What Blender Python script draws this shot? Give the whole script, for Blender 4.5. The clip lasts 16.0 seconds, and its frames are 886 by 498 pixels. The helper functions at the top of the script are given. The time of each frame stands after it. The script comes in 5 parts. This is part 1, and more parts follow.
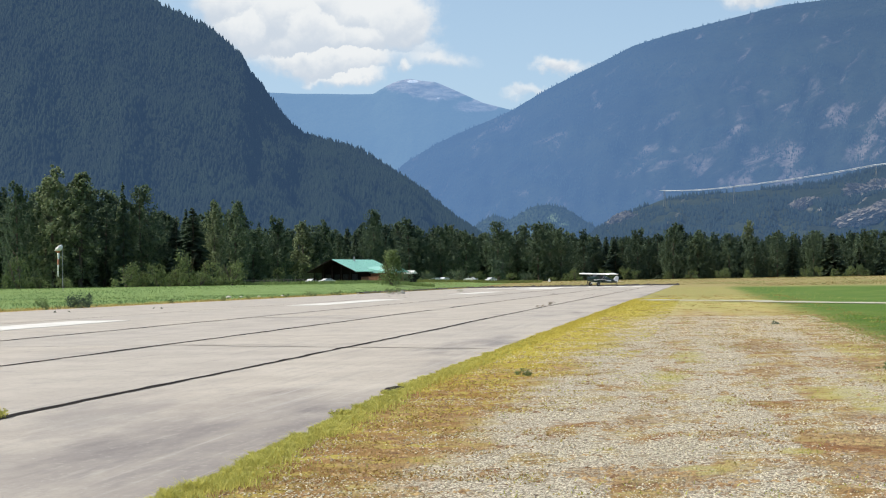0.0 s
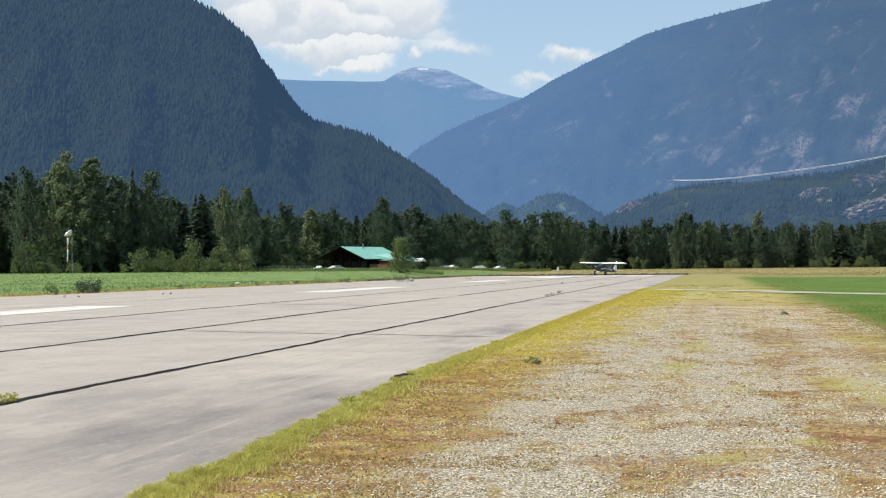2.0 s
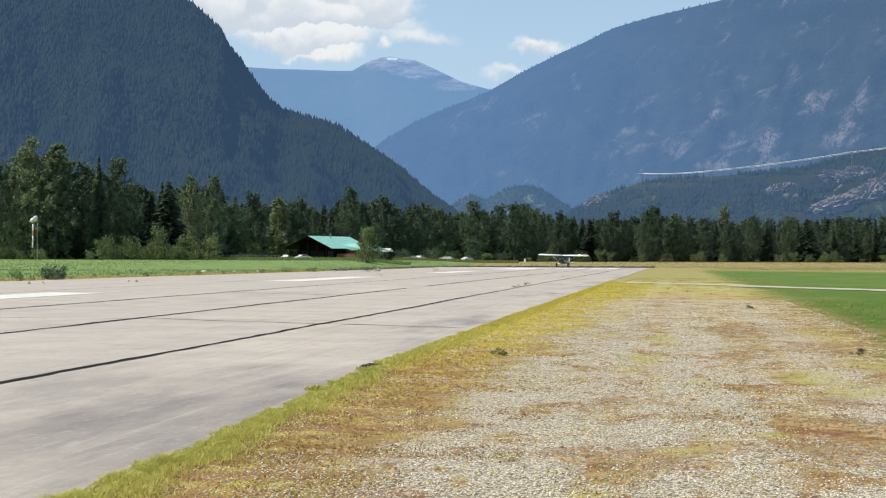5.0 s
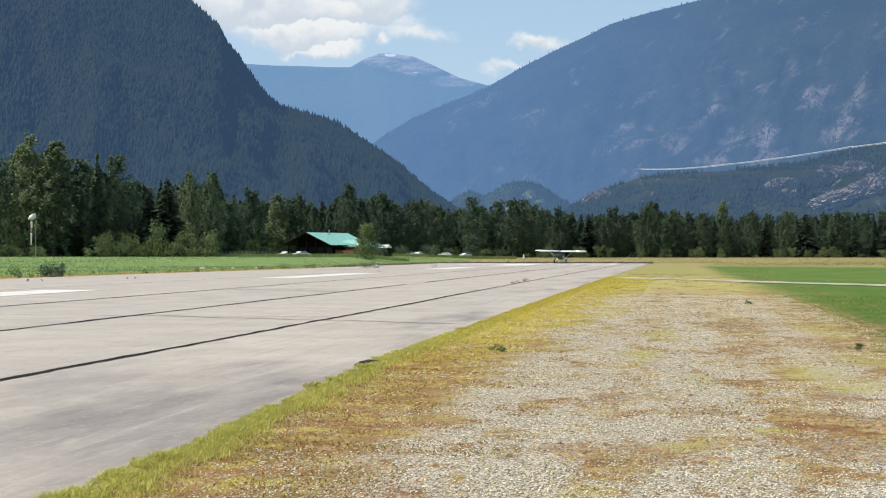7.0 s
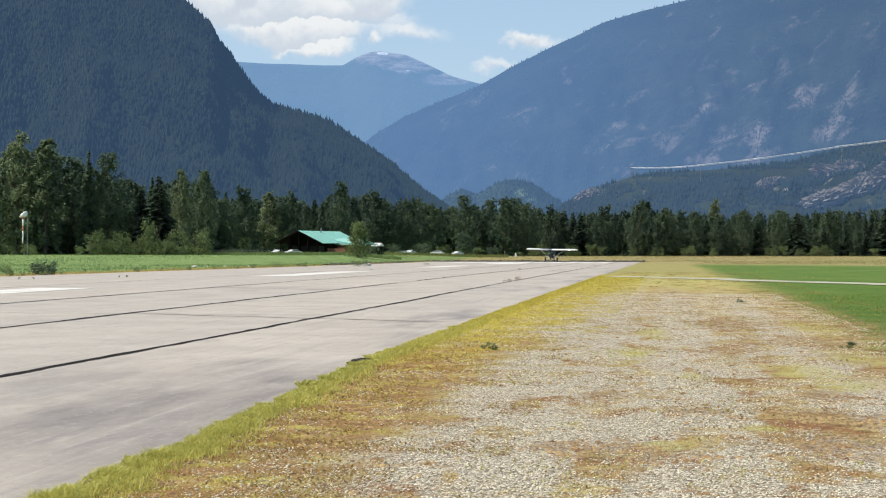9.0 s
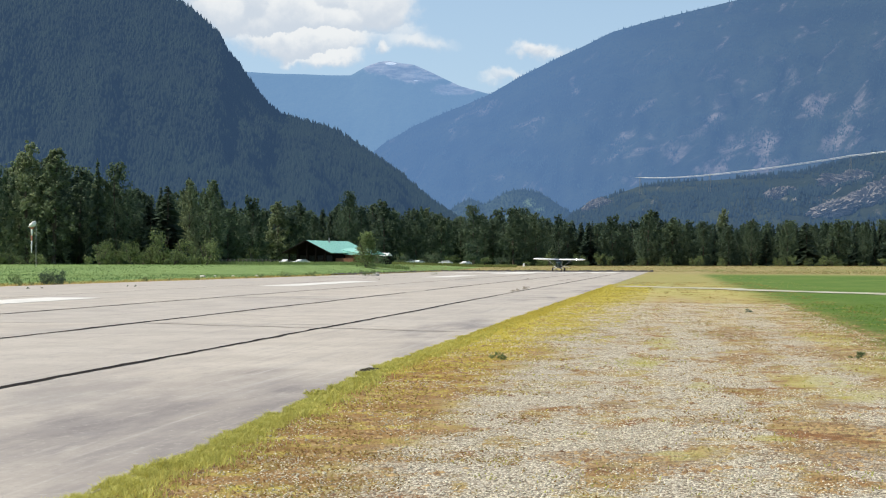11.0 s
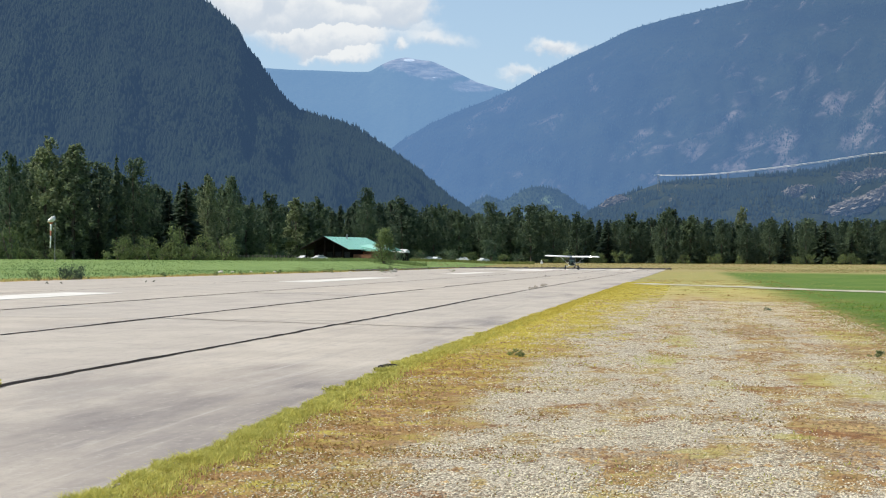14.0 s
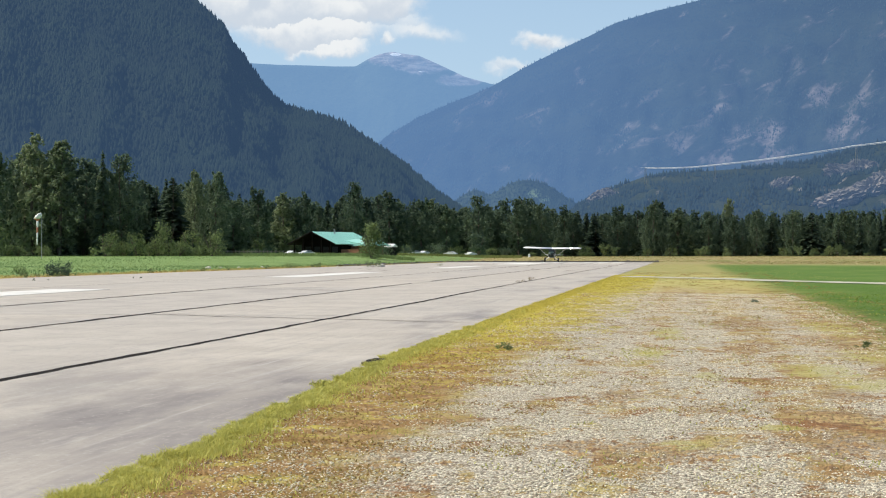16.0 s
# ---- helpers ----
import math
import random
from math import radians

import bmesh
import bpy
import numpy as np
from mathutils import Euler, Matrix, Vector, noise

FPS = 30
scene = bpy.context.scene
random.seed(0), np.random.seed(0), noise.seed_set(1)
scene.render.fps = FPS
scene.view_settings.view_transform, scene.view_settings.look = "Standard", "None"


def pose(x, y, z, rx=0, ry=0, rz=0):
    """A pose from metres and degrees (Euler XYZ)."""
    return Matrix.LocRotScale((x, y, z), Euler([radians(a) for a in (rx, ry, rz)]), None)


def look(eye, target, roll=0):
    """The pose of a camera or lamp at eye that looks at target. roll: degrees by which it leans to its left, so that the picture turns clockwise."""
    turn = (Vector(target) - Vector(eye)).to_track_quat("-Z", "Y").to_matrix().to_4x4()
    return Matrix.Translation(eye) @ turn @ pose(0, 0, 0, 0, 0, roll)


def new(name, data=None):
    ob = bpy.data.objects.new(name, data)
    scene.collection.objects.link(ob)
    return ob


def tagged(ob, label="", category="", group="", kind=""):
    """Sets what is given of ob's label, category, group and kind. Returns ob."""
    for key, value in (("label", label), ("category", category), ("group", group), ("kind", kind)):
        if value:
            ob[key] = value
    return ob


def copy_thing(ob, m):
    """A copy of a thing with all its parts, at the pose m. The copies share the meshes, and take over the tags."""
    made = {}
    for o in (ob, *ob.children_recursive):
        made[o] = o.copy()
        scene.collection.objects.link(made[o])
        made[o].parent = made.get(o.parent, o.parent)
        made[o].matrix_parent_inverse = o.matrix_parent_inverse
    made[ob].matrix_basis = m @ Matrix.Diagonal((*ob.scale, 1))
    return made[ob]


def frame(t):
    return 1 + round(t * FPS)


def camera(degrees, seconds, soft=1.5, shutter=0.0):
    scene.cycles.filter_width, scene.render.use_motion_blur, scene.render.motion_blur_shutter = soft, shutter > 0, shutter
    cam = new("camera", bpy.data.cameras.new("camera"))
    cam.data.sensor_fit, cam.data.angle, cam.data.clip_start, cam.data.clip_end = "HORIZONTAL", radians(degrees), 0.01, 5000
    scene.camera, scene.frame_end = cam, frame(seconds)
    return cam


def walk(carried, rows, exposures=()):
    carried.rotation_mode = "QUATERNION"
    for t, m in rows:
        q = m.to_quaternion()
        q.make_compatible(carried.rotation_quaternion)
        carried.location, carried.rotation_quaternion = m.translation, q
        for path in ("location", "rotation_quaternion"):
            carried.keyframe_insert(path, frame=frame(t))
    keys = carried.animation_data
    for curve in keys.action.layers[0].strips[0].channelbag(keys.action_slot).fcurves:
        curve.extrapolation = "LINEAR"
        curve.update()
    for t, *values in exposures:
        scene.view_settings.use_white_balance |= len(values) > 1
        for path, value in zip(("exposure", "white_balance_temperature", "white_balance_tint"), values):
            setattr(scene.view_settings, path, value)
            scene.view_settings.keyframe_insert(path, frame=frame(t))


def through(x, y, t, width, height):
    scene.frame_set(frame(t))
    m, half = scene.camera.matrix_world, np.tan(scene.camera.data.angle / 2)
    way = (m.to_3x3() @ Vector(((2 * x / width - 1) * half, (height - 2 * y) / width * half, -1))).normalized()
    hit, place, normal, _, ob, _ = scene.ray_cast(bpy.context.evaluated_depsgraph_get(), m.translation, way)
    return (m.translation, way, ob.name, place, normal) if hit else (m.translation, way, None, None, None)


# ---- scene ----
# A valley airstrip: x to the right of the runway's direction, y along it, the camera at the origin.
cam = camera(32.4, 16.0, soft=1.1)
PATH = (
    (0, 0.016, 0.002, 1.607, 91.139, 0.927, 9.508),
    (0.5, 0.012, 0.002, 1.605, 90.995, 0.750, 9.630),
    (1, 0.007, 0.001, 1.605, 90.837, 0.638, 9.559),
    (1.5, 0.003, 0.001, 1.606, 90.778, 0.620, 9.718),
    (2, -0.001, -0.000, 1.604, 90.689, 0.496, 9.836),
    (2.5, -0.005, -0.001, 1.602, 90.544, 0.365, 9.659),
    (3, -0.008, -0.001, 1.601, 90.351, 0.244, 9.315),
    (3.5, -0.011, -0.002, 1.602, 90.311, 0.070, 9.070),
    (4, -0.013, -0.002, 1.601, 90.437, -0.184, 8.789),
    (6.5, -0.003, -0.000, 1.602, 90.150, -0.038, 8.442),
    (7, 0.000, 0.000, 1.602, 90.190, 0.005, 8.551),
    (7.5, 0.003, 0.000, 1.602, 90.199, 0.047, 8.695),
    (8, 0.003, 0.000, 1.601, 90.113, -0.152, 8.370),
    (10.5, -0.014, -0.002, 1.600, 90.249, -0.014, 8.209),
    (11, -0.012, -0.002, 1.599, 90.497, -0.065, 8.556),
    (11.5, -0.012, -0.002, 1.599, 90.573, -0.063, 8.824),
    (12, -0.015, -0.002, 1.597, 90.409, -0.093, 9.043),
    (12.5, -0.020, -0.003, 1.595, 90.263, -0.264, 8.980),
    (13, -0.024, -0.004, 1.596, 90.184, -0.392, 8.918),
    (13.5, -0.027, -0.004, 1.597, 90.203, -0.401, 9.093),
    (14, -0.028, -0.004, 1.596, 90.373, -0.314, 9.215),
    (14.5, -0.028, -0.004, 1.594, 90.452, -0.125, 8.868),
    (15, -0.026, -0.004, 1.593, 90.341, -0.027, 8.490),
    (15.5, -0.023, -0.003, 1.592, 90.256, 0.046, 8.595),
    (16, -0.021, -0.003, 1.592, 90.156, 0.074, 8.753),
)
walk(cam, [(t, pose(*p)) for t, *p in PATH], [(0, 0.25, 6850, 7), (16, 0.25, 6850, 7)])

# ---- light ----
SUN_AZ, SUN_EL = radians(-96), radians(50)  # bearing from the runway's direction, height
sun_way = Vector((math.sin(SUN_AZ) * math.cos(SUN_EL), math.cos(SUN_AZ) * math.cos(SUN_EL), math.sin(SUN_EL)))
sun = new("sun", bpy.data.lights.new("sun", "SUN"))
sun.data.energy, sun.data.angle, sun.data.color = 4.1, radians(0.5), (1.0, 0.95, 0.86)
sun.matrix_basis = look(sun_way * 100, (0, 0, 0))


class Nodes:
    """A short hand for node trees."""

    def __init__(self, tree):
        self.tree = tree
        tree.nodes.clear()

    def add(self, kind, out=0, inputs=None, **settings):
        n = self.tree.nodes.new(kind)
        if "operation" in settings:
            n.operation = settings["operation"]
        if "use_clamp" in settings:
            n.use_clamp = settings["use_clamp"]
        if "interpolation_type" in settings:
            n.interpolation_type = settings["interpolation_type"]
        if "data_type" in settings:
            n.data_type = settings["data_type"]
        for key, value in (inputs or {}).items():
            if isinstance(value, bpy.types.NodeSocket):
                self.tree.links.new(value, n.inputs[key])
            else:
                n.inputs[key].default_value = value
        return n.outputs[out] if len(n.outputs) else None

    def math(self, op, a, b=0.0, clamp=False):
        return self.add("ShaderNodeMath", inputs={0: a, 1: b}, operation=op, use_clamp=clamp)

    def noise(self, vector, scale, detail=4.0, rough=0.55, warp=0.0, out=0):
        return self.add("ShaderNodeTexNoise", out, {"Vector": vector, "Scale": scale, "Detail": detail, "Roughness": rough, "Distortion": warp})

    def ramp(self, value, low, high, a=0.0, b=1.0):
        return self.add("ShaderNodeMapRange", inputs={0: value, 1: low, 2: high, 3: a, 4: b}, interpolation_type="SMOOTHSTEP")

    def mix(self, fac, a, b):
        return self.add("ShaderNodeMix", 2, {0: fac, 6: a, 7: b}, data_type="RGBA")

    def stretch(self, vector, x, y, z):
        return self.add("ShaderNodeVectorMath", inputs={0: vector, 1: (x, y, z)}, operation="MULTIPLY")


def rgb(r, g, b):
    return (r, g, b, 1.0)


# sky with fair-weather cumulus over the head of the valley
world = bpy.data.worlds.new("sky")
scene.world = world
world.use_nodes = True
w = Nodes(world.node_tree)
sky = w.add("ShaderNodeTexSky")
dome = sky.node
dome.sky_type, dome.sun_disc, dome.sun_elevation, dome.sun_rotation = "NISHITA", False, SUN_EL, SUN_AZ
dome.altitude, dome.air_density, dome.dust_density, dome.ozone_density = 400.0, 1.1, 1.2, 1.5
way = w.add("ShaderNodeTexCoord", 0)
VALLEY = math.atan(406 / 2700)  # the view's axis lies this far left of the runway's direction
curl = w.noise(way, 22.0, 6.0, 0.6, 0.2, out=1)
frill = w.noise(way, 75.0, 5.0, 0.62, 0.0, out=1)
drift = w.add("ShaderNodeVectorMath", inputs={0: w.stretch(w.add("ShaderNodeVectorMath", inputs={0: curl, 1: (0.5, 0.5, 0.5)}, operation="SUBTRACT"), 0.05, 0.05, 0.034), 1: w.stretch(w.add("ShaderNodeVectorMath", inputs={0: frill, 1: (0.5, 0.5, 0.5)}, operation="SUBTRACT"), 0.017, 0.017, 0.013)}, operation="ADD")
swirl = w.add("ShaderNodeVectorMath", inputs={0: way, 1: drift}, operation="ADD")
swirl_z = w.add("ShaderNodeSeparateXYZ", 2, {0: swirl})
cover, crest = None, None
PUFFS = (
    (-420, 492, 60, 42, 1.0), (-392, 452, 52, 34, 0.85), (-335, 474, 62, 44, 1.0), (-268, 450, 66, 36, 1.0), (-222, 490, 66, 40, 1.05), (-132, 474, 72, 50, 1.1), (-190, 438, 74, 30, 0.95), (-100, 440, 46, 30, 0.7), (-310, 428, 70, 26, 0.7),
    (-228, 388, 66, 27, 0.9), (-288, 388, 54, 27, 0.62), (-205, 352, 60, 15, 0.7), (-165, 385, 60, 22, 0.55), (-350, 400, 50, 26, 0.45), (-28, 381, 56, 16, 0.52), (-93, 362, 13, 12, 0.62), (-60, 404, 40, 18, 0.35),
    (172, 381, 26, 15, 0.66), (200, 368, 30, 12, 0.42), (128, 332, 42, 11, 0.55), (80, 320, 30, 10, 0.35), (505, 478, 46, 14, 0.8), (560, 484, 60, 16, 0.8), (-900, 560, 320, 90, 0.9), (-640, 600, 200, 60, 0.9), (1500, 560, 420, 110, 0.9), (-250, 640, 260, 60, 0.9), (420, 700, 300, 60, 0.8),
)
for bearing, height, wide, tall, weight in PUFFS:
    a, e = bearing / 2700 - VALLEY, height / 2700
    centre = Vector((math.sin(a) * math.cos(e), math.cos(a) * math.cos(e), math.sin(e)))
    side = Vector((math.cos(a), -math.sin(a), 0))
    dx = w.math("DIVIDE", w.math("SUBTRACT", w.add("ShaderNodeVectorMath", 1, {0: swirl, 1: side}, operation="DOT_PRODUCT"), centre.dot(side)), wide / 2700)
    dz = w.math("DIVIDE", w.math("SUBTRACT", swirl_z, centre.z), tall / 2700)
    ahead = w.math("GREATER_THAN", w.add("ShaderNodeVectorMath", 1, {0: way, 1: centre}, operation="DOT_PRODUCT"), 0.5)
    far = w.math("SQRT", w.math("ADD", w.math("MULTIPLY", dx, dx), w.math("MULTIPLY", dz, dz)))
    blob = w.math("MULTIPLY", w.math("MULTIPLY", w.ramp(far, 0.0, 1.9, 1.0, 0.0), weight), ahead)
    if cover is None:
        cover, crest = blob, dz
    else:
        front = w.ramp(w.math("SUBTRACT", blob, cover), -0.16, 0.16)
        crest = w.math("ADD", crest, w.math("MULTIPLY", front, w.math("SUBTRACT", dz, crest)))
        cover = w.math("SUBTRACT", w.math("ADD", cover, blob), w.math("MULTIPLY", w.math("MULTIPLY", cover, blob), 0.75))
thick = w.ramp(w.math("ADD", cover, w.math("MULTIPLY", w.math("SUBTRACT", w.noise(way, 30.0, 7.0, 0.6), 0.5), 0.5)), 0.12, 0.78)
lit = w.ramp(w.math("ADD", crest, w.math("MULTIPLY", w.math("SUBTRACT", w.noise(way, 40.0, 6.0, 0.6), 0.5), 1.6)), -0.95, 0.35)
white = w.mix(lit, rgb(4.5, 5.05, 6.0), rgb(6.25, 6.5, 7.0))
veil = w.math("MULTIPLY", w.ramp(w.add("ShaderNodeSeparateXYZ", 2, {0: way}), 0.0, 0.45, 0.62, 0.0), 1.0)
air = w.mix(veil, sky, rgb(3.2, 4.7, 7.1))
sight = w.mix(w.math("MULTIPLY", thick, 0.97), air, white)
back = w.add("ShaderNodeBackground", inputs={0: sight, 1: 0.115})
w.add("ShaderNodeOutputWorld", inputs={0: back})


# ---- materials ----
def surface(name, light, dark, scale=3.0, rough=0.8, bump=0.15, fine=25.0, metal=0.0, per_object=0.0, per_island=0.0, stretch=(1, 1, 1), depth=0.02, clear=0.0, gloss=0.5):
    """Two tones in coarse and fine noise, with relief; tone varied from object to object or piece to piece."""
    m = bpy.data.materials.new(name)
    m.use_nodes = True
    n = Nodes(m.node_tree)
    place = n.stretch(n.add("ShaderNodeTexCoord", 3), *stretch)
    coarse, grain = n.noise(place, scale), n.noise(place, fine, 3.0, 0.6)
    tone = n.math("ADD", n.math("MULTIPLY", n.ramp(coarse, 0.3, 0.7), 0.65), n.math("MULTIPLY", n.ramp(grain, 0.3, 0.7), 0.35))
    if per_object:
        tone = n.math("ADD", tone, n.math("MULTIPLY", n.math("SUBTRACT", n.add("ShaderNodeObjectInfo", 5), 0.5), per_object), clamp=True)
    if per_island:
        tone = n.math("ADD", tone, n.math("MULTIPLY", n.math("SUBTRACT", n.add("ShaderNodeNewGeometry", 8), 0.5), per_island), clamp=True)
    colour = n.mix(tone, rgb(*dark), rgb(*light))
    relief = n.add("ShaderNodeBump", inputs={"Strength": bump, "Distance": depth, "Height": n.math("ADD", coarse, grain)})
    bsdf = n.add("ShaderNodeBsdfPrincipled", inputs={"Base Color": colour, "Roughness": n.ramp(grain, 0.2, 0.8, rough * 0.85, min(1.0, rough * 1.12)), "Metallic": metal, "Normal": relief, "Coat Weight": clear, "Specular IOR Level": gloss})
    n.add("ShaderNodeOutputMaterial", inputs={0: bsdf})
    return m


def leafage(name, light, dark, spread=0.9, through=0.35):
    """Leaves: tone from leaf to leaf and from tree to tree, with light let through."""
    m = bpy.data.materials.new(name)
    m.use_nodes = True
    n = Nodes(m.node_tree)
    place = n.add("ShaderNodeTexCoord", 3)
    tone = n.math("ADD", n.math("MULTIPLY", n.add("ShaderNodeNewGeometry", 8), spread * 0.6), n.math("MULTIPLY", n.noise(place, 0.35, 2.0), 0.5))
    tone = n.math("ADD", tone, n.math("MULTIPLY", n.math("SUBTRACT", n.add("ShaderNodeObjectInfo", 5), 0.6), 0.6), clamp=True)
    colour = n.mix(tone, rgb(*dark), rgb(*light))
    front = n.add("ShaderNodeBsdfPrincipled", inputs={"Base Color": colour, "Roughness": 0.75, "Specular IOR Level": 0.25})
    rear = n.add("ShaderNodeBsdfTranslucent", inputs={"Color": colour})
    n.add("ShaderNodeOutputMaterial", inputs={0: n.add("ShaderNodeMixShader", inputs={0: through, 1: front, 2: rear})})
    return m


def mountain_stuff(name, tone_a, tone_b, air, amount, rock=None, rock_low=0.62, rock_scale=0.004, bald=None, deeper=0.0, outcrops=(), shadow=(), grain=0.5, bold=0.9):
    """The backdrop of distance, miles off behind the strip: slopes with blue haze mixed in as emission. outcrops:
    bearing, height, spread and strength of rockier ground.
    """
    m = bpy.data.materials.new(name)
    m.use_nodes = True
    n = Nodes(m.node_tree)
    place = n.add("ShaderNodeTexCoord", 3)
    s, c = math.sin(VALLEY), math.cos(VALLEY)
    ahead = n.add("ShaderNodeVectorMath", 1, {0: place, 1: (-s, c, 0)}, operation="DOT_PRODUCT")
    u = n.math("MULTIPLY", n.math("DIVIDE", n.add("ShaderNodeVectorMath", 1, {0: place, 1: (c, s, 0)}, operation="DOT_PRODUCT"), ahead), 2700.0)
    v = n.math("MULTIPLY", n.math("DIVIDE", n.add("ShaderNodeSeparateXYZ", 2, {0: place}), ahead), 2700.0)

    def field(spots):
        total = None
        for a, b, wide, tall, strength in spots:
            du, dv = n.math("DIVIDE", n.math("SUBTRACT", u, a), wide), n.math("DIVIDE", n.math("SUBTRACT", v, b), tall)
            one = n.ramp(n.math("SQRT", n.math("ADD", n.math("MULTIPLY", du, du), n.math("MULTIPLY", dv, dv))), 0.15, 1.5, strength, 0.0)
            total = one if total is None else n.math("MAXIMUM", total, one)
        return total

    colour = n.mix(n.ramp(n.noise(place, 0.006, 5.0), 0.35, 0.65), rgb(*tone_a), rgb(*tone_b))
    colour = n.mix(n.ramp(n.noise(place, 0.05, 4.0, 0.7), 0.4, 0.7, 0.0, grain), colour, rgb(*tone_a))
    # shadow fields: shade painted as a darker slope colour
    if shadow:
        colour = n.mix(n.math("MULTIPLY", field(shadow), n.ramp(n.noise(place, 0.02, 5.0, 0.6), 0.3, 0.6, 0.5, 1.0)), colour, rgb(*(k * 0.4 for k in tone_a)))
    if rock:
        # gullies and ledges run down the slope at a slant
        slant = n.add("ShaderNodeCombineXYZ", inputs={0: n.math("MULTIPLY", n.math("ADD", u, v), 0.5), 1: n.math("SUBTRACT", u, n.math("MULTIPLY", v, 1.4)), 2: 0.0})
        streak = n.noise(slant, rock_scale, 9.0, 0.62, 0.8)
        if outcrops:
            streak = n.math("ADD", streak, field(outcrops))
        crumble = n.ramp(n.noise(place, 0.06, 5.0, 0.7), 0.3, 0.62, 0.35, 1.0)
        colour = n.mix(n.math("MULTIPLY", n.ramp(streak, rock_low - 0.03, rock_low + 0.14, 0.0, bold), crumble), colour, rgb(*rock))
    if bald:
        bare = n.math("ADD", field(bald), n.math("MULTIPLY", n.math("SUBTRACT", n.noise(n.stretch(place, 1.0, 1.0, 0.6), 0.018, 6.0, 0.65, 0.6), 0.5), 1.5))
        stone = n.mix(n.ramp(n.noise(n.stretch(place, 0.4, 0.4, 2.2), 0.04, 6.0, 0.7), 0.35, 0.65), rgb(0.13, 0.095, 0.095), rgb(0.42, 0.36, 0.34))
        colour = n.mix(n.ramp(bare, 0.3, 0.62), colour, stone)
        patches = n.math("MULTIPLY", n.ramp(n.noise(n.stretch(place, 0.5, 0.5, 2.4), 0.03, 3.0, 0.5), 0.65, 0.68), n.ramp(bare, 0.5, 0.7))
        summit = field(((-93, 353, 12, 3, 1.0),))
        colour = n.mix(n.math("MAXIMUM", patches, n.ramp(summit, 0.4, 0.6)), colour, rgb(0.95, 0.95, 0.95))
    bsdf = n.add("ShaderNodeBsdfPrincipled", inputs={"Base Color": colour, "Roughness": 0.95, "Specular IOR Level": 0.1, "Normal": n.add("ShaderNodeBump", inputs={"Strength": 0.7, "Distance": 9.0, "Height": n.noise(place, 0.03, 6.0, 0.65)})})
    # haze as a glow of the surface; its share grows leftwards by deeper
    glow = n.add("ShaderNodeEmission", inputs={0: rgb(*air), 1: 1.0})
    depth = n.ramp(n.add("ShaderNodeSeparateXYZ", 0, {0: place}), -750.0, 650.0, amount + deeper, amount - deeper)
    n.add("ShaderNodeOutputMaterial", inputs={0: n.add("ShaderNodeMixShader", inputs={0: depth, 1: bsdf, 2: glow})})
    return m


# haze colour that the backdrop materials emit
HAZE_GLOW = (0.122, 0.248, 0.51)
M_left = mountain_stuff("near_forest_slope", (0.012, 0.02, 0.014), (0.02, 0.031, 0.018), HAZE_GLOW, 0.19, (0.2, 0.19, 0.17), 0.8, 0.02, outcrops=((-475, 285, 26, 5, 0.16), (-520, 452, 16, 10, 0.2), (-440, 262, 20, 6, 0.12)), shadow=((-408, 385, 36, 60, 1.0), (-370, 320, 24, 40, 0.8)))
M_right = mountain_stuff("far_rocky_slope", (0.015, 0.022, 0.019), (0.031, 0.042, 0.028), HAZE_GLOW, 0.54, (0.3, 0.25, 0.24), 0.605, 0.02, deeper=0.14, bold=0.68, outcrops=((478, 274, 36, 26, 0.13), (419, 189, 60, 26, 0.14), (540, 205, 62, 34, 0.19), (578, 180, 40, 26, 0.16), (668, 275, 70, 30, 0.14), (740, 280, 40, 40, 0.15), (319, 183, 50, 24, 0.12), (129, 192, 40, 14, 0.1), (288, 368, 50, 14, 0.1), (627, 345, 40, 30, 0.1), (489, 164, 60, 16, 0.17), (360, 150, 60, 14, 0.1), (700, 220, 60, 40, 0.13)))
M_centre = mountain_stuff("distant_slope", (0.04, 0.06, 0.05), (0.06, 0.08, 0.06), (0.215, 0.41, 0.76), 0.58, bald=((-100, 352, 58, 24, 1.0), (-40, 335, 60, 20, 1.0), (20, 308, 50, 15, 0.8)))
M_hill = mountain_stuff("hill_slope", (0.02, 0.03, 0.02), (0.035, 0.045, 0.028), HAZE_GLOW, 0.21, (0.4, 0.35, 0.32), 0.66, 0.03, outcrops=((275, 100, 30, 12, 0.16), (600, 120, 34, 14, 0.16), (700, 115, 60, 30, 0.14)))
M_knoll = mountain_stuff("knoll_slope", (0.03, 0.05, 0.035), (0.05, 0.07, 0.04), HAZE_GLOW, 0.36, (0.2, 0.27, 0.14), 0.62, 0.016, outcrops=((155, 106, 14, 12, 0.3), (172, 96, 14, 10, 0.3), (216, 112, 16, 8, 0.25), (70, 104, 14, 8, 0.15)))


